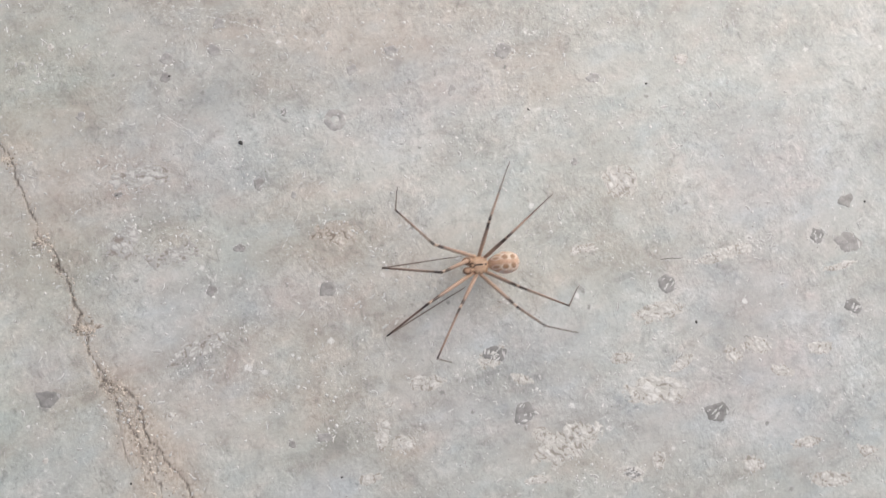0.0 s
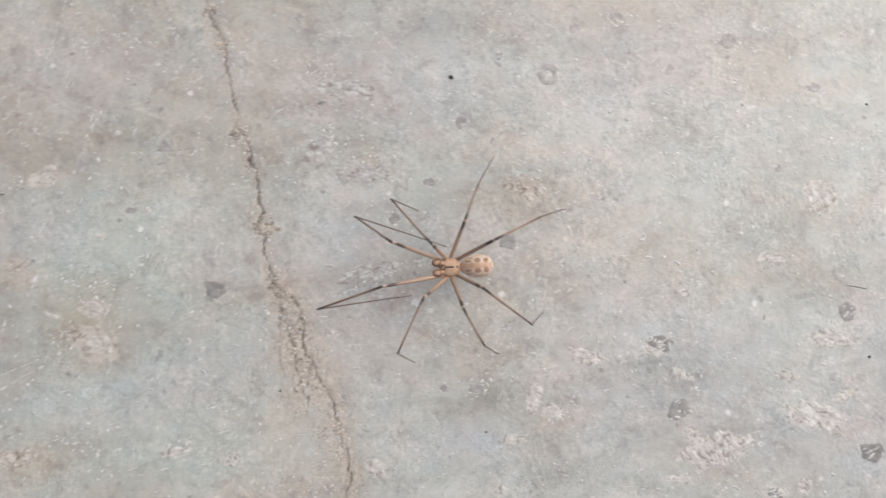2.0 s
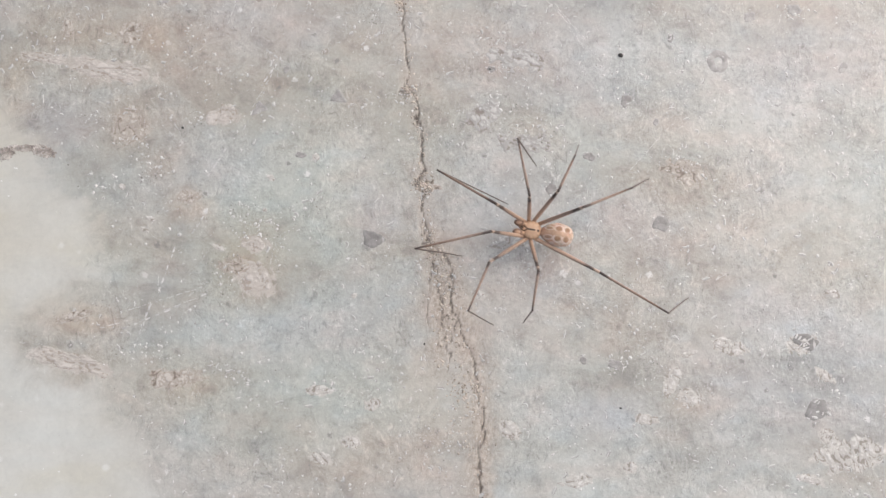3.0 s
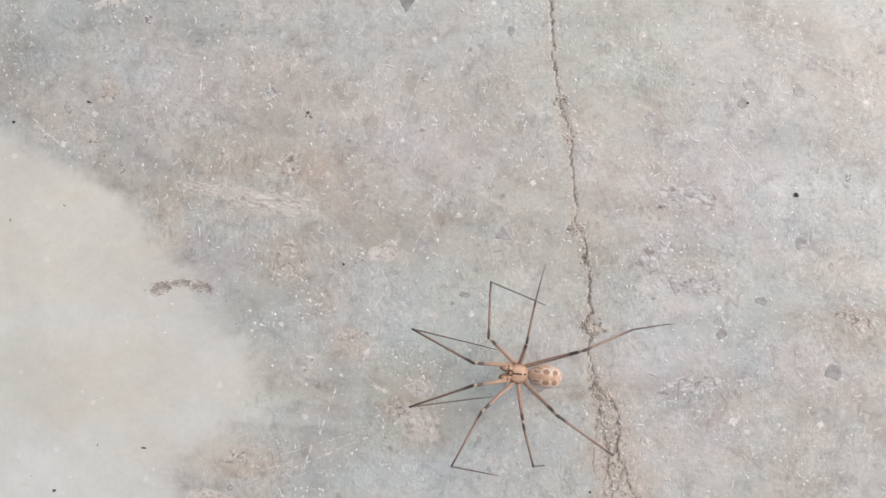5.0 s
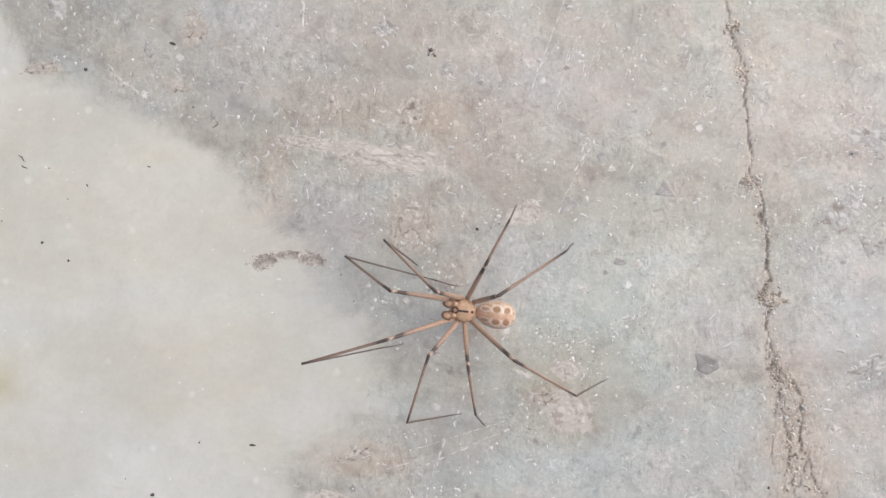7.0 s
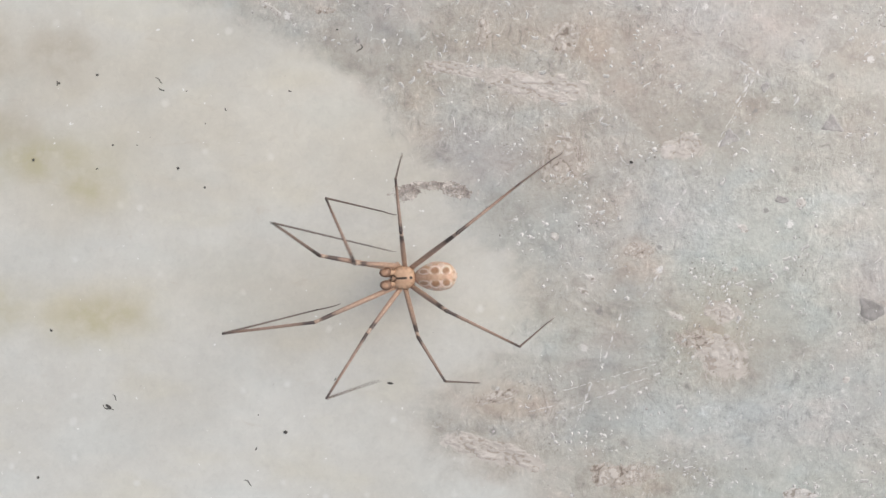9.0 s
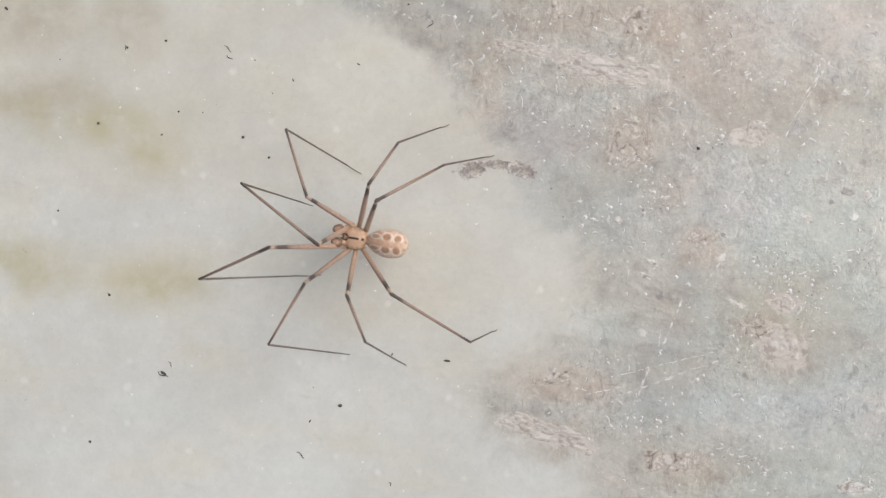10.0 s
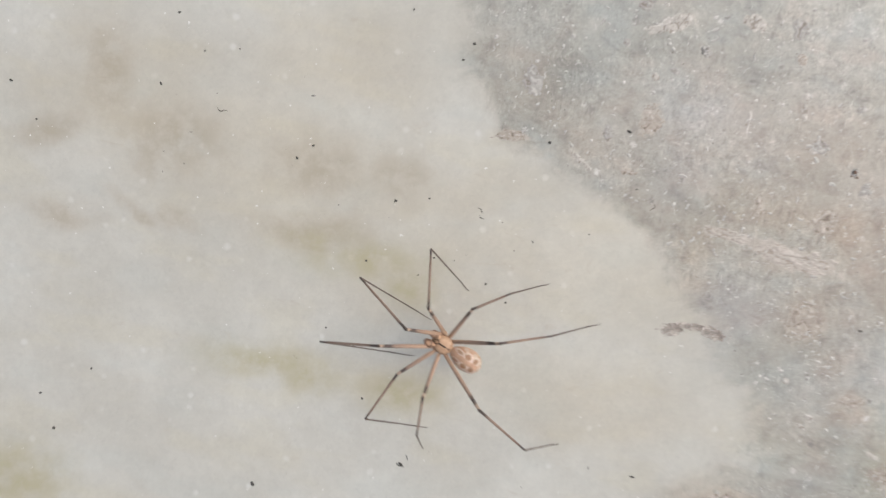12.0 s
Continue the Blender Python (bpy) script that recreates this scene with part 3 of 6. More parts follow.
PALE_TAN = [
    (-13.48, 6.52, 6.7, 1.45, 350), (-22.59, 8.21, 4.3, 0.75, 353), (-17.17, -32.75, 6.0, 1.3, 347), (6.56, -16.94, 2.16, 1.09, 358),
    (7.2, -21.7, 2.7, 2.2, 343), (1.97, 0.6, 2.3, 1.3, 8),
]
BROWN = [
    (-26.43, 6.42, 2.4, 4.2, 3), (-26.46, 1.01, 2.4, 2.0, 3), (-10.58, -2.17, 3.9, 3.5, 3), (-6.14, -6.18, 3.6, 2.42, 3),
    (-18.33, -32.88, 8.0, 3.0, 347), (-15.57, -27.14, 3.8, 2.3, 3), (-0.78, -34.99, 4.55, 2.48, 3), (6.76, -20.1, 5.1, 5.5, 3),
    (-1.64, -10.8, 3.6, 2.43, 3), (-11.96, 11.54, 13.12, 2.97, 358), (65.52, -37.25, 3.8, 2.93, 354),
]
BRIGHT = [(-8.02, -25.8, 11.5, 7.41, 3), (-4.0, -31.0, 11.0, 6.0, 3), (-13.5, -21.25, 5.47, 3.69, 3)]
RUBBLE = [
    (40.01, 0.84, 6.41, 4.59, 355), (65.76, -37.13, 3.0, 2.2, 354),
    (37.28, 1.49, 4.35, 3.24, 2), (44.97, -1.46, 3.62, 2.3, 2), (39.98, 9.2, 3.63, 2.32, 2), (26.38, 3.24, 1.16, 1.15, 2),
    (42.11, -16.99, 3.6, 1.43, 2), (40.07, 9.31, 3.38, 2.52, 343), (45.46, -1.85, 3.01, 2.33, 342), (95.86, 11.7, 2, 1.54, 344),
    (80.09, 16.36, 1.63, 1.69, 344), (55, -32.63, 1.5, 1.19, 341), (40.64, -17.13, 3.65, 1.52, 12), (51.33, -25.47, 4.48, 2.26, 1),
    (100.4, -41.29, 3.24, 0.79, 332), (121.37, -26.18, 2.57, 1, 342), (-15.52, 0.01, 2.41, 0.84, 3), (-7.23, -8.05, 1.8, 1.21, 3),
    (9.6, -17.52, 1.8, 3.04, 3), (-8.31, -31.38, 3.65, 1.86, 3),
]
RUBBLE += [
    (-20.79, 26.79, 2.17, 2.92, 2), (-1.62, 0.01, 1.44, 1.15, 2), (20.95, 14.62, 2.9, 1.02, 352), (32.91, -22.28, 2.27, 2.26, 360),
    (4.07, -34.05, 2.97, 1.01, 340), (16.62, -35.57, 2.21, 1.02, 360), (-46.73, 25.59, 4.22, 2.78, 9), (-34.27, 27.55, 4.18, 3.47, 9),
    (-19.92, 33.27, 4.12, 2.74, 9), (131.11, -28.42, 1.74, 1.67, 342), (95.8, 11.53, 2.5, 1.54, 344), (-9.84, -4.55, 3.02, 1.8, 333),
    (-6.7, -6.81, 2.4, 2.42, 3), (-2.43, 11.95, 2.38, 3.56, 2), (2.71, -22.77, 3.63, 1.83, 343), (-5.87, -31.25, 3.65, 1.86, 3),
    (9.95, 18.19, 4.34, 1.89, 342), (46.41, -15.88, 4.46, 1.07, 12),
]
RUBBLE += [
    (56.73, -23.32, 5.3, 3.04, 2), (63.11, -35.81, 4.59, 2.97, 341), (86.95, -6.62, 3.25, 2.12, 343), (84.08, -48.64, 6.32, 1.5, 341),
    (56, 5.59, 4.67, 3.17, 322), (31.56, -0.61, 3.67, 3.05, 342), (-48.13, 23.28, 2.71, 2.66, 0), (-3.26, 23.14, 3.96, 3.95, 0),
    (-23.89, 18.57, 4.68, 3.98, 0), (7.88, -33.26, 5.21, 2.21, 0), (21.33, -36.12, 4.47, 2.94, 0), (31.08, -42.66, 2.97, 2.19, 0),
    (5.06, -12.28, 2.39, 1.21, 3), (6.41, -14.64, 3.59, 1.82, 3), (12.82, -11.89, 3.56, 1.58, 13), (-13.82, -8.98, 3.62, 2.43, 3),
    (64.3, -6.07, 3.12, 1.58, 343), (58.03, -32.29, 3.79, 2.23, 342),
]
SCAB = [(-27.2, -5.1, 1.5, 0.85, 10), (-24.6, -4.3, 2.4, 0.42, -3), (-21.9, -4.7, 1.8, 0.80, -12)]


def floor():
    far = [150, 180, 240, 360, 600, 1000, 1600, 4000, 12000, 40000]
    xs = np.concatenate([[-v for v in far[::-1]], np.arange(-135, 19, 0.34), np.arange(19, 40, 0.13), np.arange(40, 140, 0.34), far])
    ys = np.concatenate([[-v + 40 for v in far[::-1]], np.arange(-85, 72, 0.34), [v - 50 for v in far]])
    x, y = np.meshgrid(xs, ys, indexing="ij")
    wx, wy = x + 0.45 * clouds(x, y, 1.7, 11, 5) + 0.16 * clouds(x, y, 0.55, 15, 3), y + 0.45 * clouds(x, y, 1.7, 21, 5) + 0.16 * clouds(x, y, 0.55, 25, 3)
    main, side = to_polyline(wx, wy, CRACK), to_polyline(wx, wy, BRANCH)
    width = 0.175 + 0.09 * clouds(x, y, 2.2, 31, 3)
    line = np.clip(1.25 - main / width, 0, 1)
    line = np.maximum(line, np.clip(1.15 - side / (width * 0.85), 0, 1) * 0.85)
    for twig in TWIGS:
        line = np.maximum(line, np.clip(1.1 - to_polyline(wx, wy, twig) / (width * 0.7), 0, 1) * 0.8)
    broken = np.clip(1.0 + 0.5 * clouds(x, y, 1.3, 41, 3), 0.45, 1)
    hollows = spots(x + 0.5 * clouds(x, y, 0.9, 43), y + 0.5 * clouds(x, y, 0.9, 45), HOLLOWS)
    crack = np.maximum(line * broken, np.clip(1.6 * hollows - 0.55, 0, 0.9) * broken)
    spread = np.interp(y, [-90, -40, -26, -18, -13, -9, 0, 20, 75], [2.4, 2.5, 2.6, 2.0, 1.4, 1.3, 1.1, 1.4, 1.3])
    sand = np.clip(1.15 - np.minimum(main, side) / (spread * (1 + 0.5 * clouds(x, y, 4, 51))), 0, 1) * np.interp(y, [-16, -12], [1.05, 0.5])
    sx, sy = x + 1.3 * clouds(x, y, 7, 61), y + 1.3 * clouds(x, y, 7, 71)
    edge = to_polyline(sx, sy, CREAM) * np.where(inside(sx, sy, CREAM), 1, -1)
    cream = np.clip(0.5 + edge / np.interp(y, [-45, -28, -20, -8, 0, 12, 30], [11.0, 14.0, 14.0, 13.0, 9.5, 6.5, 7.0]), 0, 1)
    z = -0.12 * crack - 0.03 * sand * (1 + clouds(x, y, 0.8, 81, 2))
    verts = np.stack([x, y, z], -1).reshape(-1, 3) * MM
    rows, cols = len(xs), len(ys)
    index = np.arange(rows * cols).reshape(rows, cols)
    quads = np.stack([index[:-1, :-1], index[1:, :-1], index[1:, 1:], index[:-1, 1:]], -1).reshape(-1, 4)
    mesh = bpy.data.meshes.new("floor")
    mesh.vertices.add(len(verts))
    mesh.vertices.foreach_set("co", verts.ravel())
    mesh.loops.add(quads.size)
    mesh.loops.foreach_set("vertex_index", quads.ravel())
    mesh.polygons.add(len(quads))
    mesh.polygons.foreach_set("loop_start", np.arange(0, quads.size, 4))
    mesh.update(calc_edges=True)
    drift = 0.5 * clouds(x, y, 9, 91)
    layers = {"crack": crack, "sand": sand, "cream": cream, "stain": np.clip(spots(x + 2 * drift, y + 2 * drift, STAINS), 0, 1),
              "warm": np.clip(spots(x + 4 * drift, y - 4 * drift, WARM), 0, 1), "cool": np.clip(spots(x - 4 * drift, y + 4 * drift, COOL), 0, 1)}
    layers["smear"] = np.clip(spots(x + 3 * drift, y + 3 * drift, SMEARS), 0, 1)
    layers["green"] = np.clip(spots(x - 3 * drift, y + 3 * drift, GREENISH), 0, 1)
    layers["dull"] = np.clip(spots(x - 4 * drift, y - 4 * drift, DULL), 0, 1)
    layers["pale"] = spots(x + 0.6 * drift, y - 0.6 * drift, FLAKES)
    layers["sandy"] = spots(x + 0.6 * drift, y - 0.6 * drift, SANDY)
    layers["tan"] = spots(x + 0.6 * drift, y - 0.6 * drift, PALE_TAN)
    layers["brown"] = spots(x + 2 * drift, y + 2 * drift, BROWN)
    layers["bright"] = spots(x - 3 * drift, y - 3 * drift, BRIGHT)
    layers["rubble"] = spots(x + drift, y - drift, RUBBLE)
    layers["scab"] = spots(x, y, SCAB)
    for name, values in layers.items():
        mesh.attributes.new(name, "FLOAT", "POINT").data.foreach_set("value", values.ravel().astype(np.float32))
    mesh.materials.append(STONE)
    return tagged(new("floor", mesh), "worn grey and cream stone floor with a crack", "floor", kind="structure")


FLOOR = floor()


def straight_edge(corners, angle):
    """How far a polygon's straight edge is at an angle; corners are (angle, distance)."""
    for (a, p), (b, q) in zip(corners, corners[1:] + [(corners[0][0] + 2 * math.pi, corners[0][1])]):
        turned = a + (angle - a) % (2 * math.pi)
        if turned <= b:
            return p * q * math.sin(b - a) / (p * math.sin(turned - a) + q * math.sin(b - turned))
    return 1.0


def patch_bmesh(rx, ry, seed, shape="blob", rough=0.18, lift=0.05, corners=None):
    """A flat chip set into the stone: an uneven outline, a faintly domed rough top, edges under the surface."""
    rnd = random.Random(seed)
    bm = bmesh.new()
    count, rings = 32, 5
    phases = [rnd.uniform(0, 6.28) for _ in range(5)]
    sides = rnd.randint(5, 7)
    corners = corners or [((n + rnd.uniform(-0.3, 0.3)) * 2 * math.pi / sides, rnd.uniform(0.85, 1.2)) for n in range(sides)]
    grid = []
    for r in range(rings):
        share = 1 - r / rings
        ring = []
        for k in range(count):
            a = 2 * math.pi * k / count
            reach = straight_edge(corners, a) if shape == "block" else 1.0
            reach += rough * sum(math.sin((n + 2) * a + phases[n]) / (1 + 0.5 * n) for n in range(5)) + rnd.uniform(-1.1, 1.1) * rough * share
            top = (-0.05 if r == 0 else lift * (0.4 + 0.6 * rnd.random()))
            ring.append(bm.verts.new((rx * reach * share * math.cos(a) * MM, ry * reach * share * math.sin(a) * MM, top * MM)))
        grid.append(ring)
    middle = bm.verts.new((0, 0, lift * 0.8 * MM))
    for outer, inner in zip(grid, grid[1:]):
        for k in range(count):
            bm.faces.new((outer[k], outer[(k + 1) % count], inner[(k + 1) % count], inner[k]))
    for k in range(count):
        bm.faces.new((grid[-1][k], grid[-1][(k + 1) % count], middle))
    return smooth(bm)


def ring_bmesh(radius, seed):
    rnd = random.Random(seed)
    bm = bmesh.new()
    rings = []
    for share, top in ((1.12, -0.03), (1.0, 0.02), (0.72, 0.03), (0.42, 0.02), (0.30, -0.03)):
        rings.append([bm.verts.new((radius * share * (1 + rnd.uniform(-0.06, 0.06)) * math.cos(k * math.pi / 12) * MM,
                                    radius * share * (1 + rnd.uniform(-0.06, 0.06)) * math.sin(k * math.pi / 12) * MM, top * MM)) for k in range(24)])
    for outer, inner in zip(rings, rings[1:]):
        for k in range(24):
            bm.faces.new((outer[k], outer[(k + 1) % 24], inner[(k + 1) % 24], inner[k]))
    return smooth(bm)


def chips_bmesh(rx, ry, seed, density=7.0, largest=0.36):
    """Low angular chips strewn over an oval."""
    rnd = random.Random(seed)
    bm = bmesh.new()
    for _ in range(int(8 + density * rx * ry)):
        a, r = rnd.uniform(0, 6.28), math.sqrt(rnd.random()) * 0.95
        x, y = rx * r * math.cos(a), ry * r * math.sin(a)
        size, spin, flat = 0.08 + largest * rnd.random() ** 2, rnd.uniform(0, 6.28), rnd.uniform(0.35, 1.0)
        rim, top, high = [], [], rnd.uniform(0.012, 0.045)
        for k in range(5):
            b, far = spin + k * 1.2566 + rnd.uniform(-0.35, 0.35), size * rnd.uniform(0.6, 1.35)
            u, v = far * math.cos(b), far * math.sin(b) * flat
            rim.append(bm.verts.new(((x + u) * MM, (y + v) * MM, -0.015 * MM)))
            top.append(bm.verts.new(((x + u * 0.88) * MM, (y + v * 0.88) * MM, high * rnd.uniform(0.7, 1.2) * MM)))
        for k in range(5):
            bm.faces.new((rim[k], rim[(k + 1) % 5], top[(k + 1) % 5], top[k]))
        bm.faces.new(top)
    bmesh.ops.recalc_face_normals(bm, faces=bm.faces)
    return bm


def shard_bmesh(rx, ry, seed, lift=0.10, streak=1.0, cell=0.095):
    """A rough scab of stone: ragged outline, jagged top with crevices between its ridges; "high" holds the height from 0 to 1."""
    nu, nv = max(9, int(2.5 * rx / cell)), max(9, int(2.5 * ry / cell))
    u, v = np.meshgrid(np.linspace(-1.25, 1.25, nu), np.linspace(-1.25, 1.25, nv), indexing="ij")
    x, y = u * rx + 31.0 * seed % 97, v * ry + 17.0 * seed % 89
    turn = 0.7 + 0.5 * math.sin(seed * 2.3) if rx < 2.5 * ry else 0.06
    streak *= 1.0 if rx < 2.5 * ry else 0.62
    x, y = x / (1 + 0.5 * max(0, ry - 0.8)), y / (1 + 0.5 * max(0, ry - 0.8))
    p, q = (x * math.cos(turn) + y * math.sin(turn)) * streak, (y * math.cos(turn) - x * math.sin(turn)) / streak
    body = 1.0 - np.hypot(u, v) + 0.34 * clouds(x, y, 1.5, 300 + seed % 7, 4) + 0.34 * clouds(p, q, 0.6, 320 + seed % 7, 3)
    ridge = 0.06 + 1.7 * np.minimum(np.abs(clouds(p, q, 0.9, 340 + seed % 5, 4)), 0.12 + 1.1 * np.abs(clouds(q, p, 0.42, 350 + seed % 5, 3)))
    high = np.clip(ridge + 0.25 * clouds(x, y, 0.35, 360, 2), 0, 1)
    edge = np.clip(body / 0.45, 0, 1)
    z = np.where(body > 0, lift * (0.15 + 0.85 * high) * edge, 0) - 0.03 * (1 - edge)
    bm = bmesh.new()
    layer = bm.verts.layers.float.new("high")
    verts = {}
    for i, j in zip(*np.nonzero(body > -0.16)):
        verts[i, j] = bm.verts.new((u[i, j] * rx * MM, v[i, j] * ry * MM, z[i, j] * MM))
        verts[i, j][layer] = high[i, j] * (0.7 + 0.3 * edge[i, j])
    for i, j in verts:
        loop = [(i, j), (i + 1, j), (i + 1, j + 1), (i, j + 1)]
        if all(k in verts for k in loop):
            bm.faces.new([verts[k] for k in loop])
    return smooth(bm)


def ribbon_bmesh(bm, points, width, lift, rnd, low=0.003):
    """Adds a thin raised streak of uneven width to bm."""
    if len(points) < 2:
        return bm
    pairs = []
    for n, (x, y) in enumerate(points):
        (ax, ay), (bx, by) = points[max(n - 1, 0)], points[min(n + 1, len(points) - 1)]
        length = math.hypot(bx - ax, by - ay) or 1
        half = width * 0.5 * rnd.uniform(0.35, 1.2) * (0.3 if n in (0, len(points) - 1) else 1)
        nx, ny = -(by - ay) / length * half, (bx - ax) / length * half
        pairs.append([bm.verts.new(v) for v in (((x + nx) * MM, (y + ny) * MM, low * MM), (x * MM, y * MM, lift * MM), ((x - nx) * MM, (y - ny) * MM, low * MM))])
    for a, b in zip(pairs, pairs[1:]):
        bm.faces.new((a[0], a[1], b[1], b[0]))
        bm.faces.new((a[1], a[2], b[2], b[1]))
    return bm


def inlay(name, rows, material, shape="blob", rough=0.18, lift=0.05, seed=0):
    for n, (x, y, rx, ry, turn) in enumerate(rows):
        ob = part(name, patch_bmesh(rx, ry, seed + n, shape, rough, lift), material, FLOOR)
        ob.matrix_basis = pose(x * MM, y * MM, 0, 0, 0, turn)


INCLUSIONS = [
    (58.1, 27.05, 0.94, 1, 344), (56.29, 23.41, 1.09, 1.08, 344), (49.7, 24.07, 1.08, 1.07, 343), (36.49, 19.4, 0.67, 0.88, 343),
    (74.05, 15.26, 0.96, 1, 343), (86.82, 8.19, 0.74, 0.93, 343), (56.72, 3.19, 1, 1.12, 343), (107.37, 3.97, 1.1, 1.12, 343),
    (137.52, -24.71, 1.5, 1.28, 343), (135.6, -30.74, 2.27, 1.85, 342), (61.2, -13.64, 1.46, 1.32, 342),
    (46.48, -9.08, 0.83, 0.84, 342), (50.7, -32.09, 0.6, 0.59, 341), (38.36, 7.37, 0.75, 0.55, 343), (55, -32.63, 1.13, 0.89, 341),
    (95.86, 11.7, 1.67, 1.2, 344), (51.36, -4.55, 0.68, 0.55, 342),
]
INCLUSIONS += [
    (80.09, 16.36, 1.14, 1.18, 344), (17.89, 30.22, 0.66, 0.73, 2),
]
MORE_INCLUSIONS = [
    (-29.76, 30.07, 0.65, 0.66, 2), (10.36, 6.96, 0.58, 0.58, 2), (12.58, -4.84, 0.86, 0.5, 2), (-13.29, 20.67, 1.23, 0.73, 352),
    (-39.96, 18.36, 0.93, 1.23, 2), (-6.61, 16.43, 0.43, 0.73, 2), (36.43, 19.4, 0.66, 0.66, 2), (51.93, -4.66, 0.65, 0.65, 2),
    (48.78, 21.58, 0.87, 1.03, 322), (-39.69, 29.66, 0.5, 0.66, 2), (-49.95, 23.53, 1.41, 2.1, 9), (-38.17, 34.76, 0.97, 0.81, 9),
    (-19.06, 34.51, 1.1, 1.09, 9), (-9.41, 26.38, 0.62, 0.63, 9), (-6.63, 16.51, 0.95, 0.73, 51), (-33.31, 27.35, 0.7, 0.62, 9),
    (-13.65, 20.96, 1.28, 0.69, 349), (100.43, -7.1, 0.67, 0.67, 343),
]
MORE_INCLUSIONS += [
    (60.85, 0.3, 0.47, 0.64, 343), (-2.44, 7.19, 0.48, 0.48, 3),
]
PITTED = [(42.8, -15.89, 4.0, 1.3, 12), (41.73, 8.94, 3.7, 1.9, 2), (36.6, 0.9, 2.5, 2.5, 30), (42.6, -2.7, 3.6, 1.5, 2)]
DARK_INCLUSIONS = [
    (63.01, 12.09, 0.47, 0.82, 343), (131.34, -28.32, 1.3, 1.26, 342), (107.23, -27.8, 1.58, 1.62, 342), (81.7, -38.36, 1.56, 1.7, 312),
    (107.84, -47.04, 2.06, 1.56, 341), (132.61, -39.54, 1.64, 1.15, 342), (80.22, -29.41, 2.14, 1.47, 351), (-29.92, 30.25, 0.69, 0.76, 9),
    (-8.51, 18.44, 0.49, 0.5, 9), (93.37, -50.92, 1.42, 1.07, 322),
]
WEDGES = [
    [(20.9, -14.7), (22.7, -15.0), (24.7, -16.3), (22.6, -17.7), (21.2, -16.8)],
    [(6.7, 2.9), (8.2, 1.3), (5.7, 0.4)], [(17.3, 4.5), (19.2, 2.3), (16.1, 2.6)], [(2.5, 34.5), (5.2, 34.2), (3.9, 31.9)],
]


def inlays():
    rows = INCLUSIONS + MORE_INCLUSIONS
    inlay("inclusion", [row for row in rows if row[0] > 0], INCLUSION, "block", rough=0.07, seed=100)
    for n, (x, y, rx, ry, turn) in enumerate([row for row in rows if row[0] < 0] + PITTED):
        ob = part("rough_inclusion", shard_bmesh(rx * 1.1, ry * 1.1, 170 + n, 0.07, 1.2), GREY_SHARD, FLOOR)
        ob.matrix_basis = pose(x * MM, y * MM, 0, 0, 0, turn)
    rnd = random.Random(77)
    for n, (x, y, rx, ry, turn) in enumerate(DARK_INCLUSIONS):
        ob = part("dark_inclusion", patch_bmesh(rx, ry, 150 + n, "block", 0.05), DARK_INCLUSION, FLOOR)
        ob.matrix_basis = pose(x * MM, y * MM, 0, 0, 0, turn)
        bm, way = bmesh.new(), rnd.uniform(0.6, 1.3)
        for _ in range(rnd.randint(4, 7)):
            u, v, length, bend = rnd.uniform(-0.6, 0.6) * rx, rnd.uniform(-0.6, 0.6) * ry, rnd.uniform(0.25, 0.6) * rx, rnd.gauss(way, 0.35)
            points = [(u + length * (k / 6 - 0.5) * math.cos(bend) + rnd.uniform(-0.06, 0.06), v + length * (k / 6 - 0.5) * math.sin(bend) + rnd.uniform(-0.06, 0.06)) for k in range(7)]
            ribbon_bmesh(bm, points, rnd.uniform(0.12, 0.34), 0.075, rnd, 0.045)
        part("pale_vein", bm, CHIP, ob)
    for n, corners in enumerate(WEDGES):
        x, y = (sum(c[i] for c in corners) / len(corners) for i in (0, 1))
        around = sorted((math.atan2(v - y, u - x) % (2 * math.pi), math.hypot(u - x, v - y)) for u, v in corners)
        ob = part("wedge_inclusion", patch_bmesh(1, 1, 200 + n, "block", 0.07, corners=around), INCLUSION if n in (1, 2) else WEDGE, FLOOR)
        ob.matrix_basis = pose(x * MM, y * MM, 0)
    ring = part("ring_inclusion", ring_bmesh(1.5, 5), INCLUSION, FLOOR)
    ring.matrix_basis = pose(69.53 * MM, 8.9 * MM, 0)
    for n, (x, y, rx, ry, turn) in enumerate(FLAKES + SANDY):
        pale = n < len(FLAKES)
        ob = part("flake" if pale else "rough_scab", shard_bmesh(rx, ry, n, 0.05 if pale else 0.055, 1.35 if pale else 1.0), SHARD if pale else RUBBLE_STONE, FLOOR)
        ob.matrix_basis = pose(x * MM, y * MM, 0, 0, 0, turn)
    for n, (x, y, rx, ry, turn) in enumerate(PALE_TAN):
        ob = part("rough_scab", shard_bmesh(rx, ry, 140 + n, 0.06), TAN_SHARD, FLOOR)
        ob.matrix_basis = pose(x * MM, y * MM, 0, 0, 0, turn)
    for n, (x, y, rx, ry, turn) in enumerate(SCAB):
        ob = part("scab", chips_bmesh(rx, ry, 50 + n, 110, 0.2), SCAB_STONE, FLOOR)
        ob.matrix_basis = pose(x * MM, y * MM, 0, 0, 0, turn)


inlays()


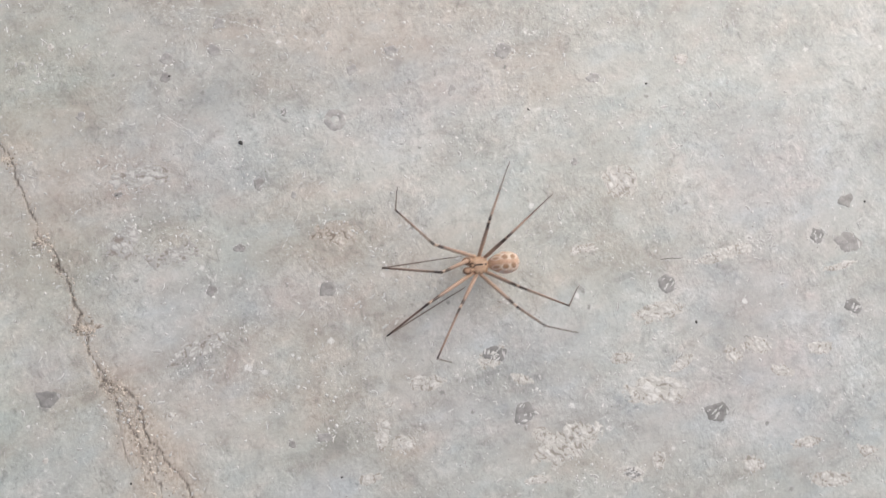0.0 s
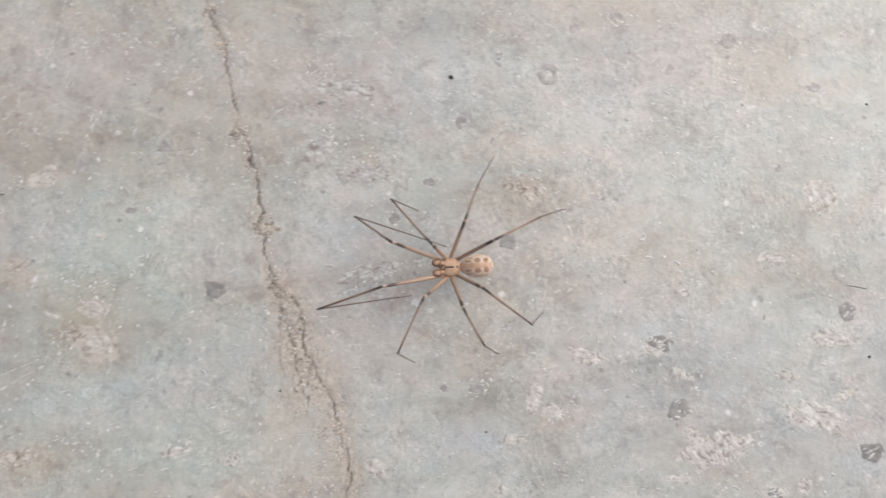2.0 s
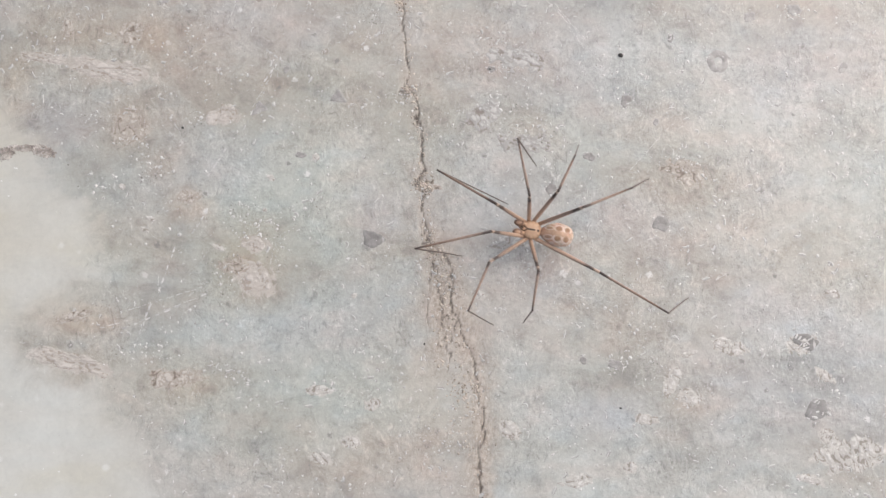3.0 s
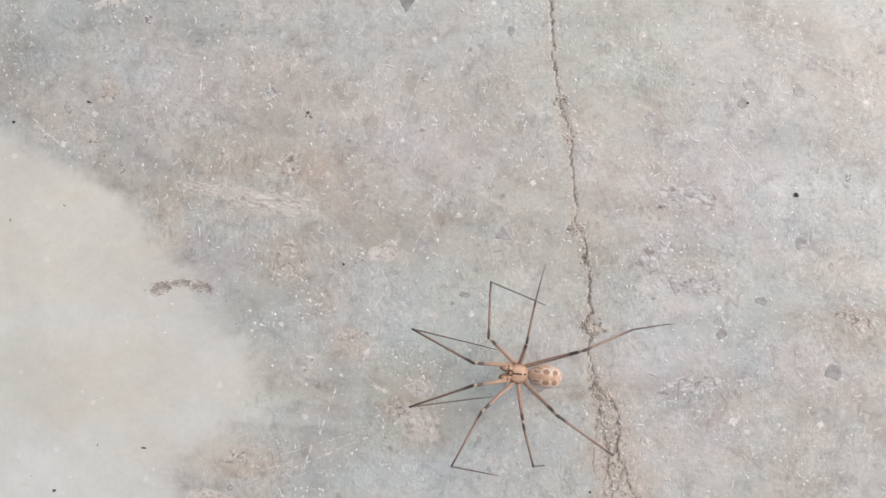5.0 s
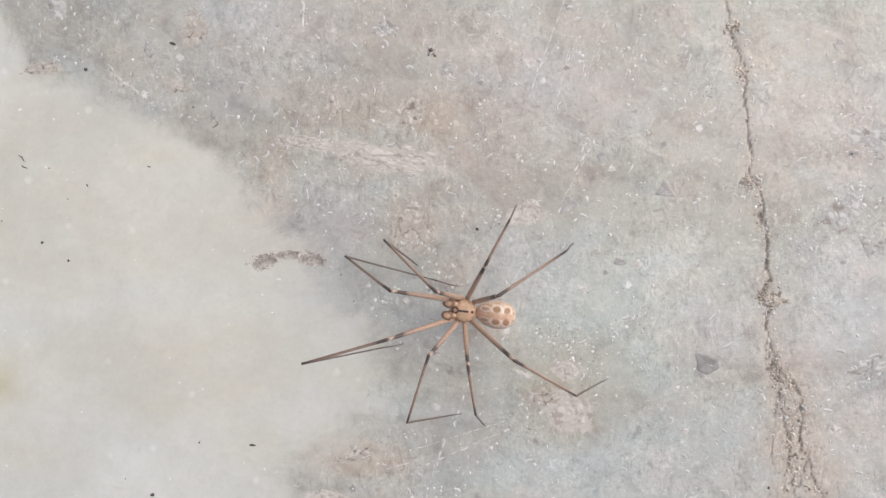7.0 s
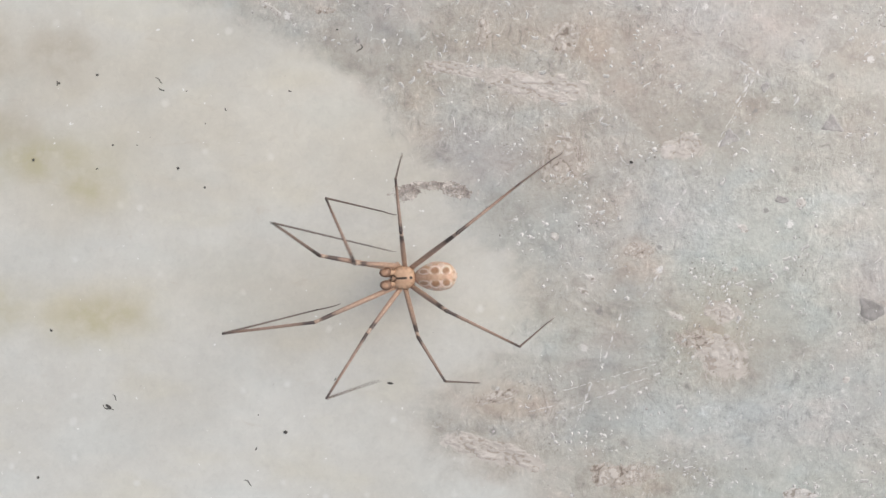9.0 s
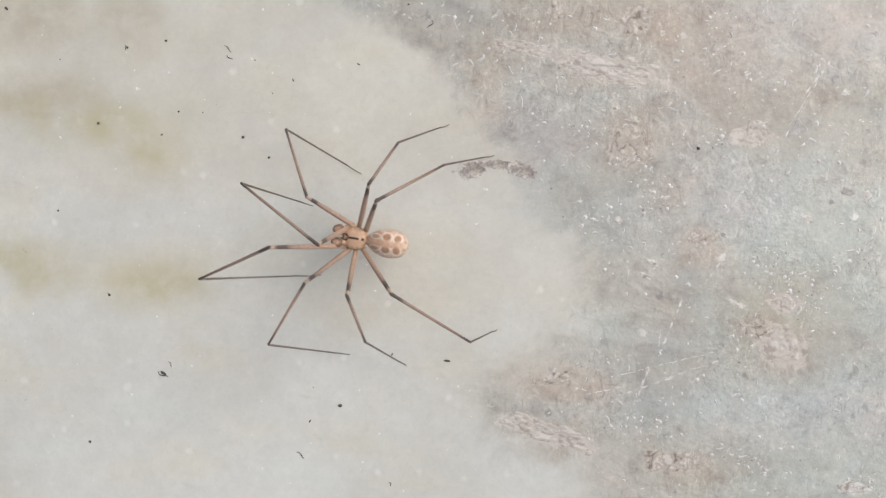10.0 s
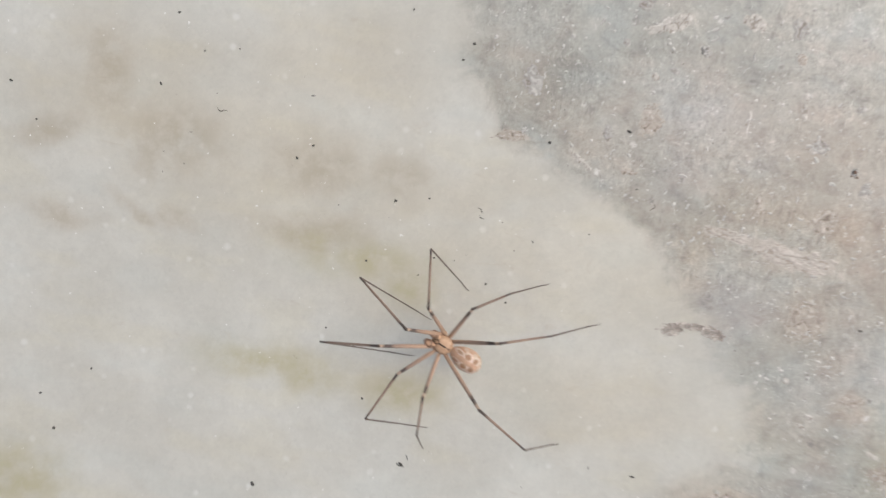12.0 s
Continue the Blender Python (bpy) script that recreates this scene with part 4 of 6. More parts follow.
SCRATCHES = [
    (42.84, 20.58, 50.99, 11.68), (58.92, 27.6, 66.55, 22.82), (82.16, -11.92, 81.61, -14.27), (57.17, -6.42, 62.7, -0.28),
    (60.36, 28.32, 54.53, 30.71), (21.02, 11.02, 24.44, 19.98), (5.6, 1, 9.12, 7.67), (47.51, 15.8, 50.97, 10.52),
    (46.7, -22.98, 59.95, -25.27), (43.84, 20.94, 53.82, 7.91), (49.9, 31.69, 57.12, 28.38), (57.12, 28.38, 67.0, 22.55), (8.74, 15.59, 10, 20.74), (10.03, 20.01, 11.7, 25.93), (5.43, 13.28, 7.72, 23.57),
]
MORE_SCRATCHES = [
    (2.18, 13.15, 6.89, 26.46), (-1.64, 18.45, -5.08, 23.05), (-16.01, 32.99, -12.23, 29.48), (-36.11, 30.17, -38.45, 26.64),
    (47.45, 16.04, 51.2, 11.82), (-9.83, -25.94, 0.01, -22.76), (11.18, 24.44, 12.78, 30.37), (12.94, 15.76, 14.88, 22.4),
    (-6.57, -14.09, -7.82, -13.42), (-13.36, -28.38, -9.16, -27.1), (-5.86, -26.3, -1.12, -24.32), (-5.88, -20.77, -5.82, -23.84),
]
GOUGES = [
    (-8.45, -30.0, -6.2, -23.25), (-5.74, -23.22, -3.68, -16.99), (-1.65, -15.66, 0.27, -12.52), (-0.2, -8.54, 2.99, -3.33),
    (4.71, -1.46, 7.44, 3.95), (7.0, 4.6, 9.6, 8.7), (7.51, 9.72, 10.92, 7.32), (-10.31, -28.4, -6.15, -26.63),
    (-6.15, -26.63, 1.2, -23.4),
]


def scratches():
    rnd = random.Random(9)
    for n, (ax, ay, bx, by) in enumerate(SCRATCHES + MORE_SCRATCHES + GOUGES):
        deep = (ax, ay, bx, by) in GOUGES
        length = math.hypot(bx - ax, by - ay)
        steps, jag = max(6, int(length / 0.25)), 0.07 if deep else 0.06
        points = [(ax + (bx - ax) * k / steps + rnd.uniform(-jag, jag), ay + (by - ay) * k / steps + rnd.uniform(-jag, jag)) for k in range(steps + 1)]
        faint = 0.27 if deep else rnd.uniform(0.06, 0.125)
        bm = bmesh.new()
        k = 0
        while k < steps - 1:
            run = rnd.randint(1, 4)
            ribbon_bmesh(bm, points[k:k + run + 1], faint, 0.012, rnd)
            k += run + (rnd.choice((1, 1, 2, 3)) if deep else rnd.choice((0, 1, 1, 2)))
        part("scratch", bm, POWDER if deep else SCRATCH, FLOOR)


scratches()


def scatter(name, label, count, seed, place, size, material, squash=0.5):
    """Many small angular grains as one object."""
    rnd = np.random.RandomState(seed)
    corners = np.array([(1, 0, 0), (0.3, 0.9, 0), (-0.8, 0.6, 0), (-0.8, -0.6, 0), (0.3, -0.9, 0), (0.1, 0, 1)])
    sides = [(0, 1, 5), (1, 2, 5), (2, 3, 5), (3, 4, 5), (4, 0, 5)]
    verts, faces = [], []
    for _ in range(count):
        x, y = place(rnd)
        r, a = size(rnd), rnd.uniform(0, 6.28)
        c, s = math.cos(a), math.sin(a)
        shape = corners * rnd.uniform(0.6, 1.3, corners.shape) * (r, r * rnd.uniform(0.3, 1), r * squash)
        base = len(verts)
        verts += [((x + c * u - s * v) * MM, (y + s * u + c * v) * MM, (w - 0.01) * MM) for u, v, w in shape]
        faces += [tuple(base + k for k in side) for side in sides]
    mesh = bpy.data.meshes.new(name)
    mesh.from_pydata(verts, [], faces)
    mesh.materials.append(material)
    return tagged(new(name, mesh), label, "grains", kind="stuff")


def along_crack(rnd):
    k = rnd.randint(2, len(CRACK) - 2)
    s = rnd.uniform()
    x, y = (CRACK[k][i] + s * (CRACK[k + 1][i] - CRACK[k][i]) for i in (0, 1))
    wide = np.interp(y, [-45, -18, -12, 0, 30], [1.5, 0.9, 0.42, 0.38, 0.42])
    return x - (1.0 if y < -16 else 0) + rnd.normal(0, wide), y


def near_nodes(rnd):
    x, y, r = ((28.6, -8.6, 0.7), (29.9, -8.9, 0.8), (27.1, 4.2, 0.9), (25.8, 16.3, 0.6), (24.7, 21.3, 0.8), (30.9, -17.5, 1.1), (34.2, -36.1, 1.4), (29.4, -8.6, 1.0))[rnd.randint(8)]
    return x + rnd.normal(0, r * 0.6), y + rnd.normal(0, r * 0.6)


scatter("sand_grains", "pale sandy crumbs lying along the crack", 600, 1, along_crack, lambda r: 0.05 + 0.2 * r.uniform() ** 2, CRUMB)


def below_fork(rnd):
    y = rnd.uniform(-44, -14)
    return np.interp(y, [-44, -30, -20, -14], [35.3, 33.0, 31.2, 30.2]) + rnd.normal(0, np.interp(y, [-44, -30, -14], [1.6, 1.3, 0.6])), y


scatter("stone_crumbs", "brown and pale crumbs strewn below the fork of the crack", 200, 6, below_fork, lambda r: 0.06 + 0.26 * r.uniform() ** 2, CRUMB, 0.6)
scatter("pale_crumbs", "pale chips strewn below the fork of the crack", 130, 7, below_fork, lambda r: 0.05 + 0.2 * r.uniform() ** 2, FLAKE, 0.6)
scatter("dark_crumbs", "dark brown grit strewn below the fork of the crack", 10, 8, below_fork, lambda r: 0.05 + 0.14 * r.uniform() ** 2, PIT, 0.3)


def on_rubble(rnd):
    x, y, rx, ry, turn = RUBBLE[rnd.randint(len(RUBBLE))]
    a, r = rnd.uniform(0, 6.28), math.sqrt(rnd.uniform())
    u, v, c, s = rx * r * math.cos(a), ry * r * math.sin(a), math.cos(radians(turn)), math.sin(radians(turn))
    return x + c * u - s * v, y + s * u + c * v


scatter("rough_chips", "pale chips standing proud where the stone is pitted", 1900, 9, on_rubble, lambda r: 0.06 + 0.28 * r.uniform() ** 3, CHIP, 0.3)
scatter("rough_pits", "dark grains where the stone is pitted", 2400, 10, on_rubble, lambda r: 0.05 + 0.17 * r.uniform() ** 3, PIT, 0.12)
scatter("crumbs", "tan mineral crumbs in clumps beside the crack", 420, 2, near_nodes, lambda r: 0.07 + 0.26 * r.uniform() ** 2, CRUMB)
scatter("node_grit", "dark brown grit between the crumbs beside the crack", 110, 17, near_nodes, lambda r: 0.05 + 0.13 * r.uniform() ** 2, SOIL, 0.5)


def round_inclusions(rnd):
    rows = DARK_INCLUSIONS + INCLUSIONS
    x, y, rx, ry, turn = rows[rnd.randint(len(rows))]
    a, r = rnd.uniform(0, 6.28), rnd.uniform(0.75, 1.2)
    return x + rx * r * math.cos(a), y + ry * r * math.sin(a)


scatter("rim_chips", "pale chips round the dark mineral pieces", 420, 13, round_inclusions, lambda r: 0.05 + 0.2 * r.uniform() ** 3, CHIP, 0.5)


def on_grey(rnd):
    """A place outside the cream zone, thicker where the stone is rough."""
    while True:
        x, y = rnd.uniform(-62, 138), rnd.uniform(-72, 62)
        edge = np.interp(y, [-60, -38, -33, -27, -21, -17, -7, 3, 11, 17, 30, 62], [0, -11, -20, -19, -13, -13, -19, -29, -41, -53, -60, -60])
        if x > edge + rnd.uniform(0, 3) and math.sin(x * 0.31 + 2 * math.sin(y * 0.17)) + math.sin(y * 0.37 + x * 0.09) > rnd.uniform(-2.2, 1.6):
            return x, y


def worn_arcs(name, label, count, seed, shift, width, lift, material):
    """Short crooked ridges as one object: low tents along small arcs."""
    rnd = random.Random(seed)
    placed = np.random.RandomState(seed)
    bm = bmesh.new()
    for _ in range(count):
        x, y = on_grey(placed)
        length, way, curl = 0.3 + 0.9 * rnd.random() ** 2, rnd.gauss(0.5, 0.9), rnd.uniform(-2.2, 2.2)
        points, steps = [], 5
        for k in range(steps + 1):
            points.append((x - shift * math.sin(way), y + shift * math.cos(way)))
            x, y, way = x + length / steps * math.cos(way), y + length / steps * math.sin(way), way + curl / steps + rnd.uniform(-0.35, 0.35)
        ribbon_bmesh(bm, points, width * rnd.uniform(0.6, 1.3), lift * rnd.uniform(0.6, 1.4), rnd)
    return tagged(part(name, bm, material), label, "grains", kind="stuff")


worn_arcs("worn_ridges", "low crooked ridges left on the worn stone", 1400, 31, 0.0, 0.30, 0.05, RIDGE)
# same arcs set aside: dark strips paint a shaded side on each ridge
worn_arcs("worn_grooves", "fine dark grooves beside the ridges of the stone", 1400, 31, -0.19, 0.15, 0.012, RIDGE_SHADE)
scatter("glints", "tiny white mineral crystals in the stone", 1050, 3, on_grey, lambda r: 0.03 + 0.16 * r.uniform() ** 4, MICA, 0.35)
scatter("stone_chips", "dull pale chips in the worn stone", 7000, 11, on_grey, lambda r: 0.06 + 0.26 * r.uniform() ** 4, CHIP, 0.3)
scatter("flaky_chips", "larger worn flakes in the stone", 2600, 14, on_grey, lambda r: 0.12 + 0.3 * r.uniform() ** 3, FLAKY, 0.22)
scatter("stone_pits", "dull dark slivers in the worn stone", 6000, 12, on_grey, lambda r: 0.06 + 0.2 * r.uniform() ** 3, SLIVER, 0.1)


def on_pale(rnd):
    """A place inside the cream zone."""
    y = rnd.uniform(-60, 40)
    edge = np.interp(y, [-60, -38, -33, -27, -21, -17, -7, 3, 11, 17, 30, 40], [-2, -13, -22, -21, -15, -15, -21, -31, -43, -55, -62, -62])
    return edge - 2 - (125 + edge) * rnd.uniform() ** 1.2, y


scatter("milky_flecks", "tiny milky crystals in the cream stone", 2600, 19, on_pale, lambda r: 0.06 + 0.30 * r.uniform() ** 4, MILK_FLECK, 0.06)
scatter("dull_flecks", "faint grey nicks in the cream stone", 1100, 20, on_pale, lambda r: 0.04 + 0.12 * r.uniform() ** 3, DULL_FLECK, 0.06)
scatter("dust", "fine dark dust specks on the pale stone", 45, 5, lambda r: (r.uniform(-125, -22), r.uniform(-60, 40)), lambda r: 0.03 + 0.045 * r.uniform() ** 2, GRIT, 0.5)
scatter("dark_crystals", "tiny dark mineral grains in the stone", 3000, 4, on_grey, lambda r: 0.035 + 0.11 * r.uniform() ** 3, PIT, 0.15)

# loose grit and fibres -----------------------------------------------------------
SPECKS = [
    (-37.34, 19.05, 0.58, 0.22, 342), (56.05, 9.53, 0.55, 0.48, 312), (49.47, 21.57, 0.31, 0.25, 343), (96.53, 2.25, 0.33, 0.17, 312),
    (114.66, 0.88, 0.34, 0.26, 343), (109.38, -34.28, 0.4, 0.25, 259), (140.23, -25.74, 0.27, 0.26, 342), (55.57, -38.29, 0.3, 0.22, 341),
    (29.55, -30.05, 0.29, 0.21, 264), (38.13, 7.36, 0.3, 0.16, 343), (-47.01, 16.12, 0.36, 0.29, 2), (-35.04, 12.04, 0.21, 0.14, 2),
    (-3.36, -1.28, 0.29, 0.29, 2), (-49.03, -5.16, 0.21, 0.21, 2), (-60.93, 6.64, 0.25, 0.18, 3), (-67.81, -2.68, 0.25, 0.24, 3),
    (-59.13, -0.87, 0.19, 0.18, 3), (-51.96, -3.16, 0.25, 0.24, 3),
]
SPECKS += [
    (-71.77, -12.4, 0.19, 0.19, 3),
]
MORE_SPECKS = [
    (-65.63, -21.2, 0.25, 0.19, 318), (-66.9, -37.45, 0.25, 0.25, 3), (-39.63, -31.45, 0.37, 0.31, 3), (-28.39, -25.74, 0.55, 0.19, 358),
    (-39.98, 5.39, 0.3, 0.12, 343), (-34.38, -25.51, 0.31, 0.12, 63), (-42.69, -29.69, 0.12, 0.12, 3), (-116.41, 13.02, 0.43, 0.22, 349),
    (-112.67, 8.6, 0.22, 0.22, 9), (-97.11, 15.64, 0.42, 0.22, 308), (-76.67, 10.95, 0.29, 0.22, 9), (-78.55, 9.05, 0.36, 0.22, 319),
    (-108.79, -27.79, 0.31, 0.24, 10), (-106.49, -32.39, 0.38, 0.33, 322), (-78.65, -35.58, 0.54, 0.32, 317), (-95.75, 24.79, 0.29, 0.21, 9),
    (-66.52, 29.67, 0.21, 0.21, 9), (-58.38, 26.7, 0.35, 0.28, 9),
]
MORE_SPECKS += [
    (-59.46, 24.56, 0.35, 0.21, 9),
]
LAST_SPECKS = [
    (-102.24, -23.23, 0.23, 0.24, 10), (-59.17, -29.34, 0.62, 0.25, 328), (-42.84, -33.39, 0.31, 0.12, 63),
    
    (-72.41, 3.94, 0.12, 0.12, 3),
    (-65.09, 5.66, 0.19, 0.18, 3), (-46.92, 3.27, 0.3, 0.12, 293), (-49.07, 1.72, 0.12, 0.12, 3), (-56.48, -0.81, 0.12, 0.12, 3),
    (-60.84, -3.45, 0.25, 0.12, 42), (-51.16, 5.13, 0.12, 0.12, 3),
]
FAINT_SPECKS = [
    (-77.54, 17.17, 0.51, 0.21, 9), (-92.57, 10.15, 0.37, 0.14, 9), (-95.78, 7.14, 0.22, 0.15, 9), (-95.63, 4.52, 0.22, 0.15, 308),
    (-92.97, 5.98, 0.22, 0.22, 9), (-89.76, 15.58, 0.22, 0.14, 9), (-91.98, 20.58, 0.29, 0.28, 9), (-87.58, 21.49, 0.22, 0.21, 9),
]
FIBRES = [
    (-89.55, 13.82, -88.24, 13.31, -0.26), (107.48, -24.3, 110.78, -25.02, 0.07),
    (-54.59, 6.50, -53.77, 5.93, 0.1), (-54.25, 5.48, -53.62, 5.03, -0.08), (-59.81, -29.13, -58.72, -29.88, -0.2), (-58.72, -28.00, -58.26, -28.60, 0.08), (-32.50, 10.53, -32.64, 9.63, 0.25),
    (-44.08, -36.90, -43.18, -37.42, 0.12), (-65.83, -21.02, -65.57, -21.32, 0.05), (-65.41, 5.90, -65.21, 5.42, 0.1), (-33.82, -39.45, -33.49, -39.81, 0.1),
]


def grit_bmesh(rx, ry, seed):
    rnd = random.Random(seed)
    bm = bmesh.new()
    bmesh.ops.create_icosphere(bm, subdivisions=2, radius=1.0)
    for v in bm.verts:
        v.co *= rnd.uniform(0.78, 1.15)
        v.co = Vector((v.co.x * rx, v.co.y * ry, (v.co.z + 0.75) * min(rx, ry) * 0.7)) * MM
    return bm


def grit():
    for n, (x, y, rx, ry, turn) in enumerate(SPECKS + MORE_SPECKS + LAST_SPECKS):
        ob = part("grit_speck", grit_bmesh(rx * 0.64, ry * 0.64, n), GRIT)
        ob.matrix_basis = pose(x * MM, y * MM, 0, 0, 0, turn)
        tagged(ob, "tiny black speck of grit lying on the stone", "grit", "black specks on the floor")
    for n, (x, y, rx, ry, turn) in enumerate(FAINT_SPECKS):
        ob = part("grit_speck", grit_bmesh(rx * 0.55, ry * 0.55, 80 + n), DUST_GRAIN)
        ob.matrix_basis = pose(x * MM, y * MM, 0, 0, 0, turn)
        tagged(ob, "faint grey grain half sunk in the cream stone", "grit", "grey grains on the cream stone")


grit()


def rust():
    for n, (x, y, rx, ry, turn) in enumerate([(-8.6, 18.5, 0.36, 0.3, 20), (-8.2, 17.9, 0.2, 0.28, 60), (-8.9, 18.0, 0.16, 0.2, 0)]):
        ob = part("mineral_grain", grit_bmesh(rx * 0.7, ry * 0.7, 400 + n), RUST)
        ob.matrix_basis = pose(x * MM, y * MM, 0, 0, 0, turn)
        tagged(ob, "dull brown mineral grain sitting in the grey stone", "grain", "brown grains in the stone")


rust()


def tube_bmesh(points, radii, sides=8, name=None):
    """A round tube through points, closed at both ends; name: an attribute that holds the share of its length."""
    bm = bmesh.new()
    layer = bm.verts.layers.float.new(name) if name else None
    rings = []
    points = [Vector(p) for p in points]
    for n, (p, r) in enumerate(zip(points, radii)):
        ahead = (points[min(n + 1, len(points) - 1)] - points[max(n - 1, 0)]).normalized()
        side = ahead.cross((0, 0, 1) if abs(ahead.z) < 0.9 else (0, 1, 0)).normalized()
        up = side.cross(ahead)
        ring = [bm.verts.new(p + r * (math.cos(2 * math.pi * k / sides) * side + math.sin(2 * math.pi * k / sides) * up)) for k in range(sides)]
        if name:
            for v in ring:
                v[layer] = n / (len(points) - 1)
        rings.append(ring)
    for a, b in zip(rings, rings[1:]):
        for k in range(sides):
            bm.faces.new((a[k], a[(k + 1) % sides], b[(k + 1) % sides], b[k]))
    bm.faces.new(rings[0][::-1])
    bm.faces.new(rings[-1])
    return smooth(bm)


def fibres():
    for ax, ay, bx, by, bend in FIBRES:
        length = math.hypot(bx - ax, by - ay)
        nx, ny = -(by - ay) / length, (bx - ax) / length
        points = [((ax + (bx - ax) * s + nx * bend * math.sin(s * 5)) * MM, (ay + (by - ay) * s + ny * bend * math.sin(s * 5)) * MM, 0.045 * MM)
                  for s in [k / 8 for k in range(9)]]
        ob = part("fibre", tube_bmesh(points, [(0.022 + 0.03 * math.sin(math.pi * k / 8)) * MM for k in range(9)], 6), FIBRE)
        tagged(ob, "short dark curled fibre lying on the stone", "fibre", "loose fibres on the floor")


fibres()

# spider: long-legged, tan, walking; its space has x ahead and z up, in millimetres --
BODY_HEIGHT = 4.5
HIP_ANGLES = {"1": 44, "2": 68, "3": 97, "4": 132}
SEGMENTS = {"1": (8.84, 9.28, 13.14), "2": (5.66, 7.47, 9.29), "3": (6.34, 5.05, 9.65), "4": (9.06, 9.98, 7.96)}


def oval_bmesh(length, width, height, shape=None, u=40, v=24, marks=None):
    """An egg whose long axis is x; shape(s) gives the share of the width along it, marks names attributes and their value(x, y, z)."""
    bm = bmesh.new()
    layers = {name: bm.verts.layers.float.new(name) for name in marks or ()}
    rings = []
    for i in range(v + 1):
        s = -math.cos(math.pi * i / v)
        r = math.sqrt(max(0.0, 1 - s * s)) * (shape(s) if shape else 1)
        if i in (0, v):
            rings.append([bm.verts.new((s * length / 2 * MM, 0, 0))])
        else:
            rings.append([bm.verts.new((s * length / 2 * MM, r * width / 2 * MM * math.cos(2 * math.pi * k / u), r * height / 2 * MM * math.sin(2 * math.pi * k / u))) for k in range(u)])
    for a, b in zip(rings, rings[1:]):
        for k in range(u):
            loop = [a[k % len(a)], b[k % len(b)], b[(k + 1) % len(b)], a[(k + 1) % len(a)]]
            loop = list(dict.fromkeys(loop))
            bm.faces.new(loop)
    for name, layer in layers.items():
        for vert in bm.verts:
            vert[layer] = marks[name](*(vert.co / MM))
    bmesh.ops.recalc_face_normals(bm, faces=bm.faces)
    return smooth(bm)


def soft_step(value, low, high):
    s = min(max((value - low) / (high - low), 0.0), 1.0)
    return s * s * (3 - 2 * s)


BLOTCHES = ((1.05, 0.58, 0.52, 0.25, 0.85), (-0.15, 0.64, 0.50, 0.40, 1.0), (-1.22, 0.60, 0.42, 0.42, 1.0), (-1.95, 0.42, 0.16, 0.2, 0.7), (0.45, 1.22, 0.32, 0.14, 0.4), (-0.75, 1.18, 0.3, 0.15, 0.5))


def abdomen_pattern(x, y, z):
    """Three pairs of brown oval blotches on the back; x runs to the rear as it falls."""
    if z < 0:
        return 0.0
    return max(much * (1 - soft_step(math.hypot((x - cx) / rx, (abs(y) - cy) / ry), 0.7, 1.05)) for cx, cy, rx, ry, much in BLOTCHES)


def abdomen_rings(x, y, z):
    """The pale net round the blotches, and the pale rear."""
    if z < 0:
        return 0.3
    nearest = min(math.hypot((x - cx) / rx, (abs(y) - cy) / ry) / (0.6 + 0.4 * much) for cx, cy, rx, ry, much in BLOTCHES)
    return max((1 - soft_step(nearest, 1.05, 1.48)) * soft_step(abs(y), 0.2, 0.45), 0.4 * (1 - soft_step(x, -2.1, -1.5)), 0.3 * soft_step(abs(y), 1.2, 1.5))


def carapace_mark(x, y, z):
    if z < 0:
        return 0.25
    band = (1 - soft_step(abs(y), 0.09, 0.15)) * soft_step(x, -0.52, -0.42) * (1 - soft_step(x, 0.62, 0.72))
    dot = 1 - soft_step(math.hypot(x + 0.85, y), 0.12, 0.19)
    fork = (1 - soft_step(abs(abs(y) - 0.08 - 0.75 * (x - 0.62)), 0.08, 0.16)) * soft_step(x, 0.55, 0.66) * (1 - soft_step(x, 1.0, 1.15))
    reach, way = math.hypot(x / 1.3, y / 1.18), math.degrees(math.atan2(abs(y), x))
    rim = 0.14 * soft_step(reach, 0.86, 1.0)
    groove = max(1 - soft_step(abs(way - a), 3.0, 8.0) for a in (32, 57, 84, 114, 148)) * soft_step(reach, 0.62, 0.9) * 0.26
    return max(band, dot, 0.9 * fork, rim, groove)


def segment_bmesh(length, start, end, swell=0.0, bow=0.0):
    """A leg segment along x from the origin, in millimetres."""
    count = 28
    points, radii = [], []
    for k in range(count + 1):
        s = k / count
        points.append((length * s * MM, 0, bow * math.sin(math.pi * s) * MM))
        knob = 0.12 * math.exp(-((s - 1) / 0.03) ** 2) + 0.10 * math.exp(-(s / 0.03) ** 2)
        radii.append((start + (end - start) * s) * (1 + swell * math.sin(math.pi * s) + knob) * MM)
    return tube_bmesh(points, radii, 10, "along")


